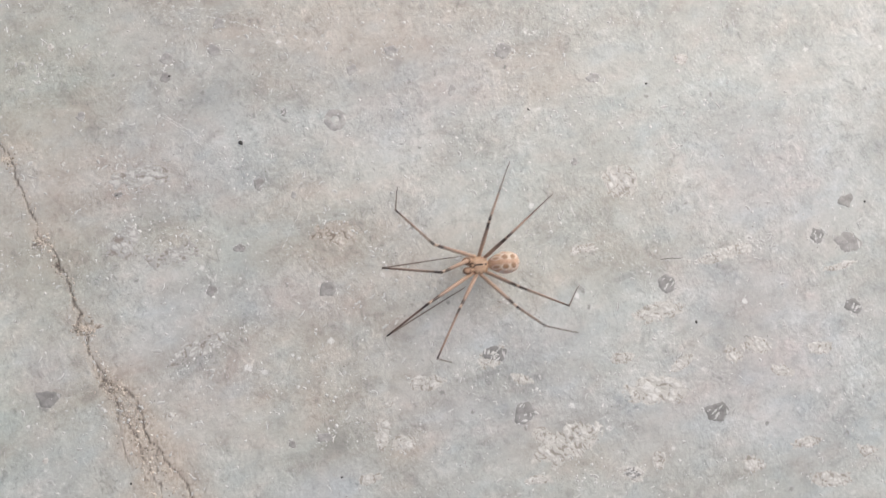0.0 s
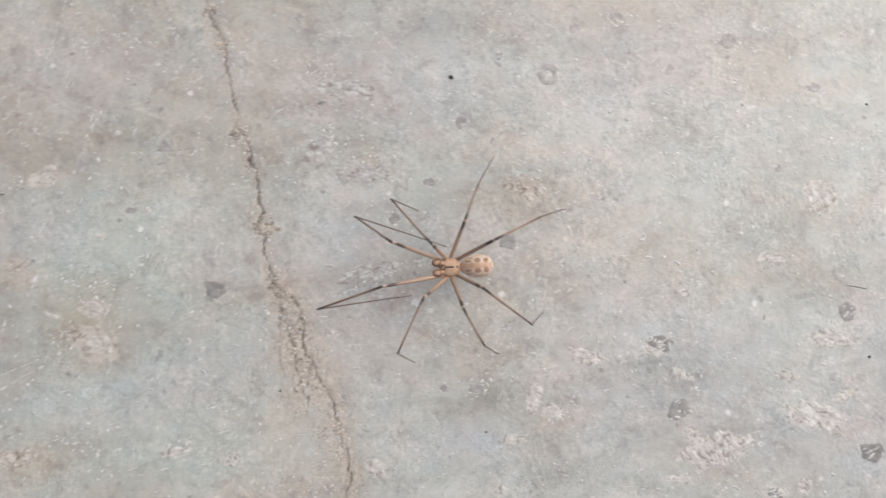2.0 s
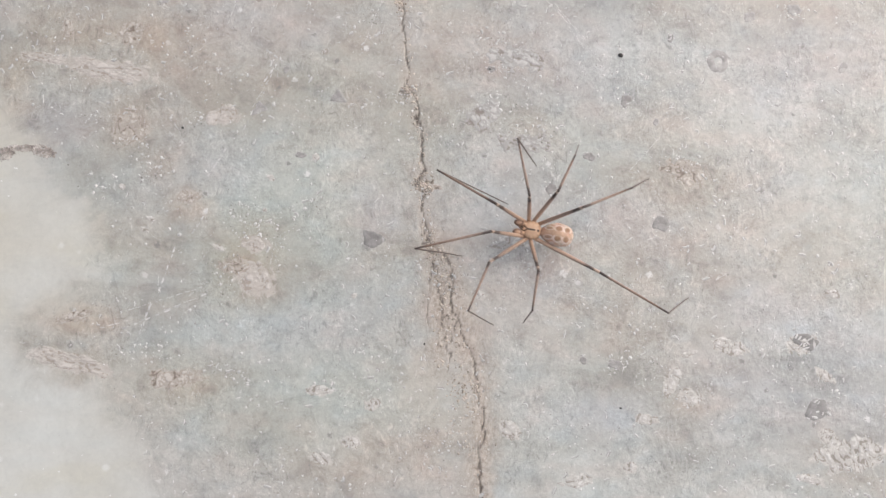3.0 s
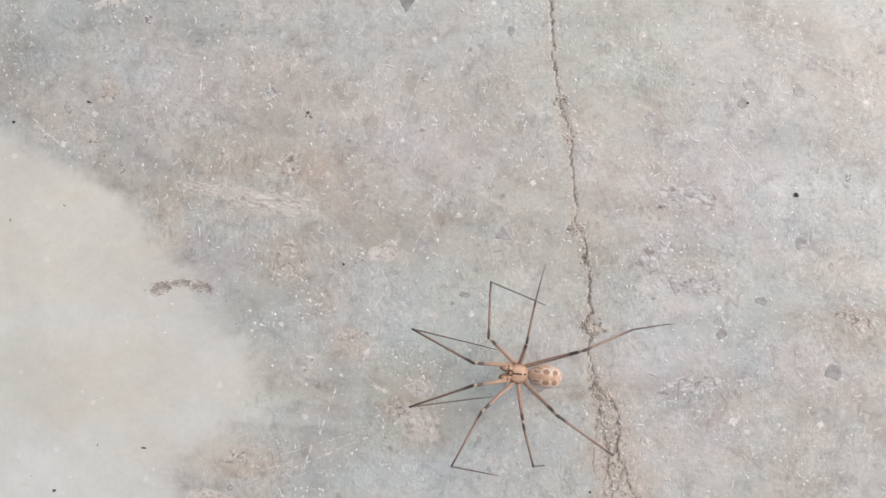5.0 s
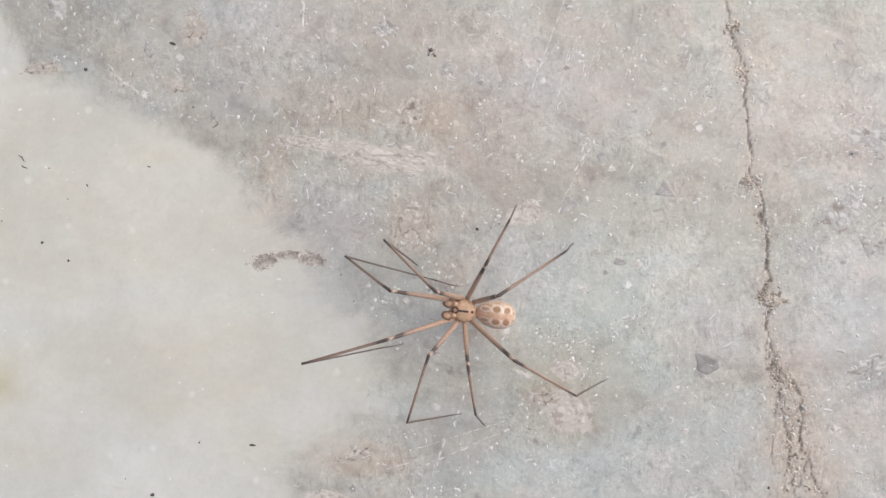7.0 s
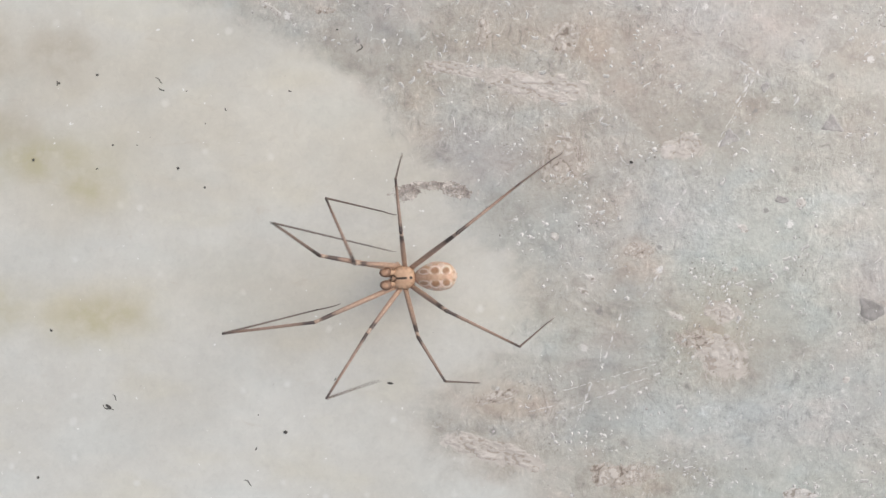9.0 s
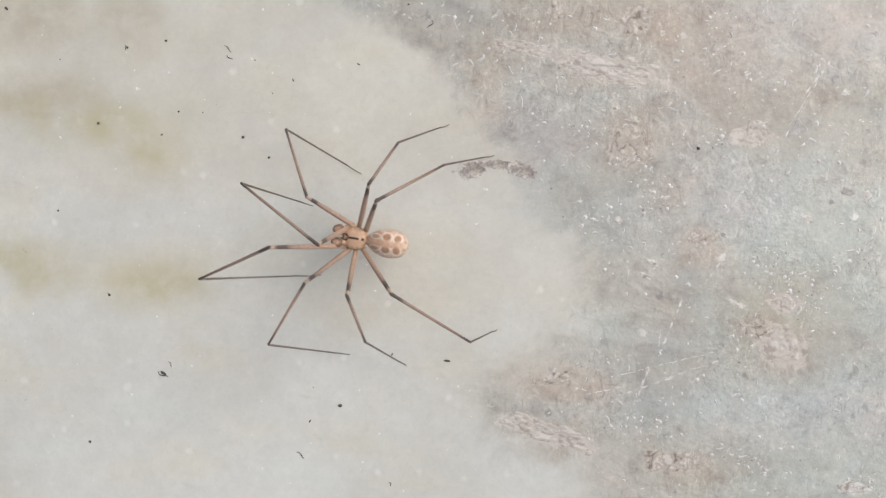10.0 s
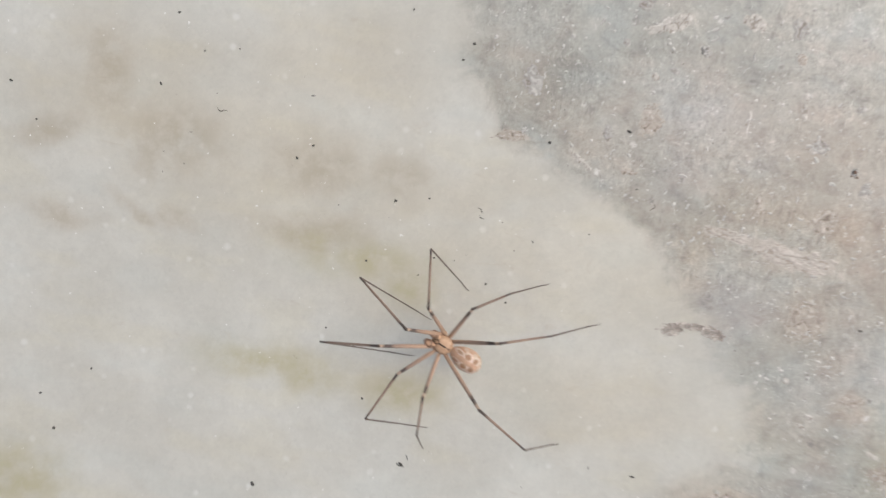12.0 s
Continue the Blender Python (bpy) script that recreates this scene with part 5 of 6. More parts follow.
def spider():
    root = tagged(new("spider"), "long-legged tan spider with spotted abdomen walking on the stone", "spider")
    base = Matrix.Translation((0, 0, BODY_HEIGHT * MM))

    carapace = part("carapace", oval_bmesh(2.62, 2.36, 1.4, lambda s: (1 - 0.22 * max(s, 0) ** 2) * (1 + 0.20 * s * s), 96, 80, {"dark": carapace_mark}), CARAPACE, root, "tan carapace with a dark middle stripe")
    carapace.matrix_basis = base @ pose(0.05 * MM, 0, 0.25 * MM)
    for x, y, r in ((1.12, 0.11, 0.10), (1.12, -0.11, 0.10), (1.06, 0.32, 0.10), (1.06, -0.32, 0.10), (0.96, 0.46, 0.09), (0.96, -0.46, 0.09)):
        eye = part("eye", oval_bmesh(2 * r, 2 * r, 2 * r, None, 10, 8), DARK_CHITIN, carapace, "small black eye")
        eye.matrix_basis = pose(x * MM, y * MM, 0.30 * MM)
    abdomen = part("abdomen", oval_bmesh(4.35, 3.0, 2.9, lambda s: (1 - 0.10 * s - 0.12 * max(s, 0)) * (1 + 0.22 * max(-s - 0.45, 0)), 64, 56, {"pattern": abdomen_pattern, "ring": abdomen_rings}), ABDOMEN, root, "pale abdomen with brown oval blotches")
    abdomen.matrix_basis = base @ pose(-3.25 * MM, 0, 0.4 * MM, 0, 4, 0)
    waist = part("pedicel", tube_bmesh([(-0.9 * MM, 0, 0), (-1.9 * MM, 0, 0.1 * MM)], [0.35 * MM, 0.4 * MM]), CARAPACE, root)
    waist.matrix_basis = base
    for y in (0.16, -0.16):
        spinneret = part("spinneret", oval_bmesh(0.6, 0.24, 0.24, None, 10, 8), CARAPACE, abdomen)
        spinneret.matrix_basis = pose(-1.95 * MM, y * MM, -0.25 * MM)
    for side in (1, -1):
        fang = part("chelicera", oval_bmesh(0.95, 0.46, 0.6, None, 16, 12), PALP, root)
        fang.matrix_basis = base @ pose(1.25 * MM, 0.24 * side * MM, -0.1 * MM, 0, 35, 0)
        stalk = part("pedipalp", tube_bmesh([(0.8 * MM, 0.5 * side * MM, 0), (1.0 * MM, 0.60 * side * MM, 0.55 * MM), (1.4 * MM, 0.60 * side * MM, 0.75 * MM)],
                                           [0.2 * MM, 0.26 * MM, 0.3 * MM]), CARAPACE, root, "short brown pedipalp with a dark bulb")
        stalk.matrix_basis = base
        bulb = part("bulb", oval_bmesh(1.28, 1.06, 0.9, lambda s: 1 - 0.12 * s, 22, 18, {"dark": lambda x, y, z: soft_step(math.hypot(x / 0.64, y / 0.53), 0.35, 0.72)}), PALP, stalk)
        bulb.matrix_basis = pose(1.78 * MM, 0.66 * side * MM, 0.75 * MM, 0, 8, -8 * side)
        hook = part("bulb_rim", tube_bmesh([(1.15 * MM, 0.28 * side * MM, 0.35 * MM), (1.4 * MM, 0.24 * side * MM, 0.45 * MM), (1.65 * MM, 0.30 * side * MM, 0.3 * MM)],
                                          [0.05 * MM, 0.07 * MM, 0.04 * MM], 6), DARK_CHITIN, stalk)
        hook.matrix_basis = Matrix.Identity(4)

    legs = {}
    for side in "RL":
        for pair in "1234":
            upper, lower, last = SEGMENTS[pair]
            hip = part("coxa", oval_bmesh(1.1, 0.56, 0.56, None, 16, 12), CARAPACE, root)
            turn = HIP_ANGLES[pair] * (1 if side == "L" else -1)
            hip.matrix_basis = base @ pose(1.2 * math.cos(radians(turn)) * MM, 1.2 * math.sin(radians(turn)) * MM, -0.1 * MM, 0, -10, turn)
            femur = part("femur", segment_bmesh(upper, 0.255, 0.18, 0.2), FEMUR, root)
            tibia = part("tibia", segment_bmesh(lower, 0.175, 0.12, 0.05), TIBIA, root, "dark banded tibia")
            knee = part("patella", oval_bmesh(0.75, 0.37, 0.37, None, 14, 10), KNEE, tibia)
            knee.matrix_basis = pose(0.12 * MM, 0, 0)
            shin = part("metatarsus", segment_bmesh(last * 0.8, 0.115, 0.075), METATARSUS, root, "thin dark metatarsus")
            toe = part("tarsus", tube_bmesh([(last * (0.8 + 0.2 * s) * MM, 0, -0.35 * s * (1 - s) * MM) for s in (0, 0.25, 0.5, 0.75, 1)],
                                            [0.075 * MM, 0.07 * MM, 0.062 * MM, 0.055 * MM, 0.03 * MM], 8, "along"), METATARSUS, shin)
            toe.matrix_basis = Matrix.Identity(4)
            legs[side + pair] = (femur, tibia, shin)
    return root, legs


SPIDER, LEGS = spider()

# the spider's way: seconds, x, y in millimetres and heading in degrees -----------------
WAY = [
    (0, 81.61, -17.33, 167.7), (0.5, 72.76, -17.42, 179.6), (1, 65.27, -18.57, 174.3), (1.3, 61.35, -17.63, 174.4),
    (1.5, 56, -16.2, 175.1), (2, 52.75, -16.71, 177.4), (2.5, 49.61, -16.19, 174.3), (2.8, 46.41, -16.72, 171.4),
    (3, 43.2, -15.25, 170.1), (3.5, 37.11, -13.58, 171.4), (3.7, 33.86, -16.26, 173.3), (5.3, 15.67, -13.77, 175.8),
    (5.5, 11.12, -12.61, 173.4), (6, 8.22, -11.28, 176.8), (6.5, 2.32, -11.49, 173.1), (6.8, -2.3, -10, 173.6),
]
WAY += [
    (7, -4.8, -9.95, 173.8), (7.3, -6.4, -10.93, 171), (7.5, -10.29, -11.42, 170.3), (7.7, -12.19, -12.56, 178),
    (9.3, -30.13, -14.16, 185.4), (9.5, -31.06, -13.72, 184.9), (10, -38.47, -13.1, 175), (10.5, -42.33, -13.87, 173.5),
    (11, -45.84, -14.49, 177.4), (11.3, -46.88, -12.9, 174.5), (11.5, -49.29, -13.3, 170.8), (11.7, -51.36, -13.45, 165.7),
    (12, -56.12, -10.89, 156.8),
]

# leg poses in the spider's own space: seconds, then knee, second joint and foot in millimetres
POSES = {}
POSES["R1"] = [
    (0, 5.62, 1.11, 11.51, 13.37, -0.75, 6.15, 1.4, -2.02, 0), (0.5, 8.59, -2.4, 9.17, 13.33, -5.48, 1.99, 1.48, -2.78, 0),
    (1, 6.07, 0.42, 11.63, 13.42, -1.27, 6.33, 2, -1.4, 0), (1.5, 6.11, -1.27, 12.24, 12.02, -3.61, 6.27, 2.06, -1.99, 0),
    (2, 7.51, -3.1, 10.04, 11.88, -7.42, 3.09, -0.22, -3.16, 0), (2.5, 4.21, -0.86, 12.75, 12.78, -2.32, 9.95, 4.37, -3.3, 0),
    (3, 4.94, -1.22, 12.07, 13.68, -4.92, 8.62, 3.15, -3.5, 0), (3.5, 7.89, -3.25, 9.51, 12.17, -7.22, 2.31, -0.31, -3.77, 0),
    (3.7, 5.98, -1.66, 11.81, 11.18, -6.48, 5.98, 0.09, -3.25, 0),
]
POSES["R1"] += [
    (4.1, 6.07, 0.42, 11.63, 13.42, -1.27, 6.33, 2, -1.4, 0), (4.5, 7.51, -3.1, 10.04, 11.88, -7.42, 3.09, -0.22, -3.16, 0),
    (4.9, 6.11, -1.27, 12.24, 12.02, -3.61, 6.27, 2.06, -1.99, 0), (5.3, 5.79, -1.37, 11.84, 12.33, -5.4, 6.5, 1.1, -2.9, 0),
    (5.5, 6.07, -0.71, 11.45, 13.46, -3.77, 6.09, 1.38, -2.01, 0), (6, 5.03, -3.15, 11.83, 11.86, -5.74, 5.73, 0.5, -0.97, 0),
    (6.5, 6.02, -3.48, 11.31, 12.57, -6.27, 5.4, 1.41, -2.07, 0), (7, 7.77, -1.64, 10.2, 13.16, -4.16, 3.14, 0.8, -2.19, 0),
    (7.5, 6.88, -0.12, 10.83, 15.1, -0.67, 6.17, 3.15, -1.03, 0),
]
POSES["R1"] += [
    (7.7, 8.14, -2.45, 9.49, 13.64, -4.78, 2.42, 0.93, -2.66, 0), (8.1, 5.89, -1.46, 11.89, 10.3, -3.71, 12.12, 5.66, -2.55, 0),
    (8.5, 5.03, -3.15, 11.83, 11.86, -5.74, 5.73, 0.5, -0.97, 0), (8.9, 7.51, -2.75, 10.14, 11.36, -6.34, 2.5, -0.88, -2.85, 0),
    (9.3, 6.04, -2.31, 12, 13.03, -4.08, 6.7, 3.04, -2.04, 0), (9.5, 5.26, -1.86, 12.06, 13.04, -3.61, 7.1, 1.96, -1.33, 0),
    (10, 5.89, -1.46, 11.89, 10.3, -3.71, 12.12, 5.66, -2.55, 0), (10.5, 7.51, -2.75, 10.14, 11.36, -6.34, 2.5, -0.88, -2.85, 0),
    (11, 4.31, -0.79, 12.95, 12.34, -3.61, 10.65, 5.55, -2.3, 0),
]
POSES["R1"] += [
    (11.5, 5.35, -0.97, 11.85, 14.12, -2.61, 8.12, 3.02, -1.16, 0), (12, 5.5, -0.95, 12.12, 13.25, -2.21, 7.32, 2.51, -0.9, 0),
]
POSES["R2"] = [
    (0, 5.49, -3.55, 4.91, 10.62, -7.95, 7.93, 9.63, -12.72, 0), (0.5, 3.69, -5.67, 6.39, 4.44, -12.97, 6.12, -2.32, -14.52, 0),
    (1, 5.21, -2.79, 7.09, 10.3, -7.7, 8.41, 7.24, -10.22, 0), (1.5, 4.5, -5.16, 6.16, 5.57, -12.09, 3.73, -2.23, -8.87, 0),
    (2, 2.95, -3.15, 9.38, 7.11, -8.55, 8.27, 3.27, -8.13, 0), (2.5, 2.56, -4.91, 8.39, 6.28, -10.35, 8.6, 5.87, -13.59, 0),
    (3, 1.84, -4.7, 9.33, 3.86, -10.53, 8.04, 0.29, -9.3, 0), (3.5, 2.83, -3.73, 9, 7.72, -8.9, 9.1, 8.05, -10.64, 0),
    (3.7, 2.77, -5.23, 7.9, 6.47, -11.9, 8.7, 3.88, -13.76, 0),
]
POSES["R2"] += [
    (4.1, 5.21, -2.79, 7.09, 10.3, -7.7, 8.41, 7.24, -10.22, 0), (4.5, 2.95, -3.15, 9.38, 7.11, -8.55, 8.27, 3.27, -8.13, 0),
    (4.9, 4.5, -5.16, 6.16, 5.57, -12.09, 3.73, -2.23, -8.87, 0), (5.3, 2.87, -3.15, 9.29, 5.93, -9.14, 8.37, 2.07, -9.35, 0),
    (5.5, 3.03, -1.62, 9.49, 7.29, -7.96, 7.65, 1.87, -8.09, 0), (6, 2.38, -3.87, 9.2, 7.58, -10.59, 9.21, 6.54, -9.73, 0),
    (6.5, 2.04, -4.67, 8.73, 4.43, -11.69, 8.54, 1.09, -10.28, 0), (7, 3.32, -2.1, 9.35, 9.06, -6.55, 8.18, 5.58, -3.98, 0),
    (7.5, 4.99, -3.49, 7.05, 9.65, -9.28, 5.23, 1.93, -8.28, 0),
]
POSES["R2"] += [
    (7.7, 3.89, -4.79, 7.34, 6.51, -11.8, 7.58, 1.3, -10.58, 0), (8.1, 5.63, -3.65, 4.04, 9.41, -10.17, 3.41, 1.04, -6.76, 0),
    (8.5, 2.38, -3.87, 9.2, 7.58, -10.59, 9.21, 6.54, -9.73, 0), (8.9, 3.42, -2.22, 8.96, 8.03, -8.62, 7.23, 1.94, -6.49, 0),
    (9.3, 3.95, -2.75, 1.95, 8.28, -8.85, 7.38, 3.94, -7.38, 0), (9.5, 4.45, -3.76, 7.77, 9.13, -9.38, 6.97, 3.56, -7, 0),
    (10, 5.63, -3.65, 4.04, 9.41, -10.17, 3.41, 1.04, -6.76, 0), (10.5, 3.42, -2.22, 8.96, 8.03, -8.62, 7.23, 1.94, -6.49, 0),
    (11, 4.2, -3.45, 8.13, 8.59, -9.57, 7.66, 3.37, -8.65, 0),
]
POSES["R2"] += [
    (11.5, 3.61, -3.1, 8.76, 8.56, -9, 7.74, 3.37, -7.89, 0), (12, 4.19, -3.41, 8.11, 7.92, -9.56, 5.19, 0.57, -6.8, 0),
]
POSES["R3"] = [
    (0, -1.5, -5.63, 9.18, -3.56, -9.62, 7.22, -6.77, -14.98, 0), (0.5, 0.46, -4.54, 9.98, 0.17, -9.28, 8.55, -1.64, -13.27, 0),
    (1, -1.88, -5.69, 8.7, -4.26, -9.82, 6.89, -8.14, -15.42, 0), (1.5, 0.22, -4.32, 9.86, -0.5, -9.5, 8.42, -3.14, -13.81, 0),
    (2, -1.94, -5.79, 8.7, -3.94, -10.19, 7.41, -7.37, -15.29, 0), (2.5, -3.05, -5, 9.06, -4.19, -9.51, 8.92, -5.18, -12.73, 0),
    (3, -2.2, -5.6, 9.31, -3.4, -9.8, 8.56, -4.85, -13.42, 0), (3.5, -3.53, -5.92, 7.83, -6.41, -9.51, 7.59, -11.32, -12.53, 0),
    (3.7, -2, -4.91, 9.33, -2.7, -10.26, 9.18, -3.07, -13.36, 0),
]
POSES["R3"] += [
    (4.1, -1.88, -5.69, 8.7, -4.26, -9.82, 6.89, -8.14, -15.42, 0), (4.5, -1.94, -5.79, 8.7, -3.94, -10.19, 7.41, -7.37, -15.29, 0),
    (4.9, 0.22, -4.32, 9.86, -0.5, -9.5, 8.42, -3.14, -13.81, 0), (5.3, -1.18, -5.52, 9.19, -2.06, -10.24, 8.31, -3.27, -14.91, 0),
    (5.5, -1.84, -5.44, 9.19, -3.99, -9.36, 7.36, -7.37, -14.38, 0), (6, -3.71, -5.62, 8.19, -6.45, -8.87, 7.14, -11.18, -12.76, 0),
    (6.5, -1.15, -5.99, 8.72, -0.08, -11.03, 9.09, 1.09, -14.02, 0), (7, -1.83, -6.08, 7.74, -3.26, -10, 9.52, -4.57, -12.02, 0),
    (7.5, -0.43, -5.78, 8.98, -0.88, -10.7, 9.57, -1.7, -11.68, 0),
]
POSES["R3"] += [
    (7.7, 0.23, -6.14, 8.55, 1.32, -10.9, 9.32, 2.22, -13.3, 0), (8.1, -0.77, -4.99, 9.46, -3.08, -9.96, 8.09, -7.46, -13.43, 0),
    (8.5, -3.71, -5.62, 8.19, -6.45, -8.87, 7.14, -11.18, -12.76, 0), (8.9, -0.16, -4.51, 9.93, 0.34, -9.8, 9.28, -0.08, -12.59, 0),
    (9.3, -1.09, -5.23, 9.39, -1.54, -10.48, 9.12, -1.79, -13.7, 0), (9.5, -0.76, -5.35, 9.36, -1.38, -10.5, 9.17, -2.48, -13.32, 0),
    (10, -0.77, -4.99, 9.46, -3.08, -9.96, 8.09, -7.46, -13.43, 0), (10.5, -0.16, -4.51, 9.93, 0.34, -9.8, 9.28, -0.08, -12.59, 0),
    (11, -0.9, -4.55, 9.86, -1.61, -10.05, 9.23, -1.95, -13.05, 0),
]
POSES["R3"] += [
    (11.5, -1.26, -4.64, 9.78, -2.36, -9.64, 9.22, -3.71, -12.17, 0), (12, -0.45, -6.55, 8.06, -3.12, -10.57, 8.04, -7.73, -13.28, 0),
]
POSES["R4"] = [
    (0, -2.82, -2.44, 13.2, -8.08, -6.4, 5.77, -12.39, -9.68, 0), (0.5, -4.61, -3.02, 11.73, -12.11, -6.36, 4.98, -19, -8.2, 0),
    (1, -2.42, -2.52, 13.23, -8.42, -7.71, 7.19, -10.83, -10.09, 0), (1.5, -5.16, -3.8, 11.4, -12.84, -7.32, 5.3, -19.29, -8.31, 0),
    (2, -5.06, -2.59, 12.42, -11.92, -5.83, 6, -16.77, -7.63, 0), (2.5, -7.4, -2.4, 11.08, -14.73, -6.01, 5.72, -19.41, -8.45, 0),
    (3, -4.43, -2.57, 12.37, -11.46, -7.4, 6.63, -15.07, -10.59, 0), (3.5, -5.44, -3.29, 12.15, -12.61, -6.32, 6.14, -17.36, -7.38, 0),
    (3.7, -6.58, -2.77, 10.69, -14.81, -6.24, 5.43, -20.08, -9.63, 0),
]
POSES["R4"] += [
    (4.1, -2.42, -2.52, 13.23, -8.42, -7.71, 7.19, -10.83, -10.09, 0), (4.5, -5.06, -2.59, 12.42, -11.92, -5.83, 6, -16.77, -7.63, 0),
    (4.9, -5.16, -3.8, 11.4, -12.84, -7.32, 5.3, -19.29, -8.31, 0), (5.3, -7.84, -3.16, 9.02, -15.56, -5.37, 2.68, -22.48, -9.31, 0),
    (5.5, -3.75, -2.83, 13.09, -10.44, -6.13, 6.92, -13.44, -7.83, 0), (6, -4.11, -2.95, 12.93, -10.65, -6.29, 6.54, -14.35, -8.22, 0),
    (6.5, -7, -3.7, 10.69, -14.44, -6.77, 4.89, -19.64, -10.2, 0), (7, -2.68, -2.55, 13.15, -9.5, -7.56, 7.73, -11.33, -8.51, 0),
    (7.5, -4.08, -4.99, 12.15, -9.43, -9.07, 5.03, -13.59, -13.27, 0),
]
POSES["R4"] += [
    (7.7, -5.58, -4.86, 11.46, -11.58, -8.19, 4.48, -16.5, -12.13, 0), (8.1, -1.52, -3.02, 12.96, -7.52, -8.54, 6.25, -12.74, -10.88, 0),
    (8.5, -4.11, -2.95, 12.93, -10.65, -6.29, 6.54, -14.35, -8.22, 0), (8.9, -4.64, -3.93, 11.95, -11.34, -9.17, 5.99, -16.04, -12.39, 0),
    (9.3, -7.39, -4.33, 9.54, -14.63, -8.24, 3.57, -21.37, -11.32, 0), (9.5, -6.72, -4.32, 11.09, -13.4, -7.74, 5.16, -18.4, -10.16, 0),
    (10, -1.52, -3.02, 12.96, -7.52, -8.54, 6.25, -12.74, -10.88, 0), (10.5, -4.64, -3.93, 11.95, -11.34, -9.17, 5.99, -16.04, -12.39, 0),
    (11, -7.13, -3.82, 10.07, -13.68, -7.84, 3.25, -20.36, -12.12, 0),
]
POSES["R4"] += [
    (11.5, -6.42, -3.64, 11.01, -12.72, -7.07, 3.88, -18.36, -11.55, 0), (12, -3.93, -4.77, 11.79, -10.51, -7.91, 4.48, -16.14, -12.37, 0),
]
POSES["L1"] = [
    (0, 7.95, 4.82, 8.71, 13.18, 8.04, 1.96, 1.49, 2.29, 0), (0.5, 6.07, 1.62, 11.49, 14.05, 4.46, 6.97, 2.82, 1.97, 0),
    (1, 8.06, 4.81, 8.46, 14.24, 8.73, 2.96, 2.94, 3.51, 0), (1.5, 6.77, 1.46, 11.67, 13.14, 5.22, 7.47, 3.35, 3.6, 0),
    (2, 8.93, 2.16, 8.04, 17.17, 4.33, 4.23, 4.66, 2.98, 0), (2.5, 5.8, 3.32, 11.77, 12.96, 6.3, 8.32, 3.83, 3.08, 0),
    (3, 6.01, 2.25, 11.56, 14.02, 5.61, 11.55, 7.91, 4.45, 0), (3.5, 8.07, 2.24, 9.71, 17.15, 4.45, 11.27, 10.55, 5.32, 0),
    (3.7, 7.59, 1.85, 10.25, 17.37, 3.08, 9.33, 8.11, 1.7, 0),
]
POSES["L1"] += [
    (4.1, 8.06, 4.81, 8.46, 14.24, 8.73, 2.96, 2.94, 3.51, 0), (4.5, 8.93, 2.16, 8.04, 17.17, 4.33, 4.23, 4.66, 2.98, 0),
    (4.9, 6.77, 1.46, 11.67, 13.14, 5.22, 7.47, 3.35, 3.6, 0), (5.3, 7.94, 2.9, 9.55, 17.15, 5.3, 9.45, 8.09, 3.85, 0),
    (5.5, 7.05, 3.44, 10.42, 13.94, 7.61, 5.85, 2.65, 4.38, 0), (6, 7.43, 1.82, 10.38, 13.05, 4.84, 11.11, 6.12, 5.08, 0),
    (6.5, 4.25, 0.88, 12.44, 13.88, 3.3, 10.1, 4.79, 3.07, 0), (7, 7.77, 3.37, 10.05, 15.63, 6.87, 8.26, 6.14, 4.88, 0),
    (7.5, 7.46, 6.48, 2.77, 11.31, 6.1, 11.24, 4.71, 5.01, 0),
]
POSES["L1"] += [
    (7.7, 5.72, 1.71, 11.71, 14.15, 4.62, 8.21, 3.67, 2.6, 0), (8.1, 7.23, 2, 10.23, 15.18, 6.46, 7.41, 3.65, 4.67, 0),
    (8.5, 7.43, 1.82, 10.38, 13.05, 4.84, 11.11, 6.12, 5.08, 0), (8.9, 9.51, 2.52, 4.96, 18.93, 3.46, 8.13, 8.41, 2.85, 0),
    (9.3, 8.09, 3.86, 8.9, 14.37, 7.73, 3.28, 2.45, 3.37, 0), (9.5, 7.43, 3.06, 10.05, 13.71, 7.5, 4.79, 1.56, 4.02, 0),
    (10, 7.23, 2, 10.23, 15.18, 6.46, 7.41, 3.65, 4.67, 0), (10.5, 9.51, 2.52, 4.96, 18.93, 3.46, 8.13, 8.41, 2.85, 0),
    (11, 9.37, 2.52, 8.07, 17.82, 3.57, 4.5, 5.17, 1.41, 0),
]
POSES["L1"] += [
    (11.5, 7.84, 3.76, 9.05, 13.71, 6.66, 2.42, 1.99, 2.57, 0), (12, 7.04, 2.95, 10.52, 13.41, 7.84, 5.77, 1.96, 4.46, 0),
]
POSES["L2"] = [
    (0, 3.67, 5.86, 6.67, 7.67, 12.41, 8.63, 4.61, 12.55, 0), (0.5, 3.63, 5.12, 7.32, 4.35, 12.22, 6, -2.64, 11.69, 0),
    (1, 3.2, 5.15, 7.11, 6.44, 11.13, 8.86, 3.53, 12.17, 0), (1.5, 4.35, 5.21, 5.86, 6.16, 12.26, 5.5, -0.86, 14.81, 0),
    (2, 3.84, 3.98, 8.11, 7.4, 10.34, 8.82, 4.95, 11.94, 0), (2.5, 3.4, 5.52, 7.61, 10.21, 11.72, 8.63, 7.81, 9.95, 0),
    (3, 3.2, 5.66, 6, 6.35, 11.71, 8.31, 2.17, 12.9, 0), (3.5, 2.82, 4.68, 8.27, 5.52, 10.91, 8.54, 2.2, 12.36, 0),
    (3.7, 2.24, 4.35, 8.88, 6.03, 10.32, 8.86, 3.35, 10.68, 0),
]
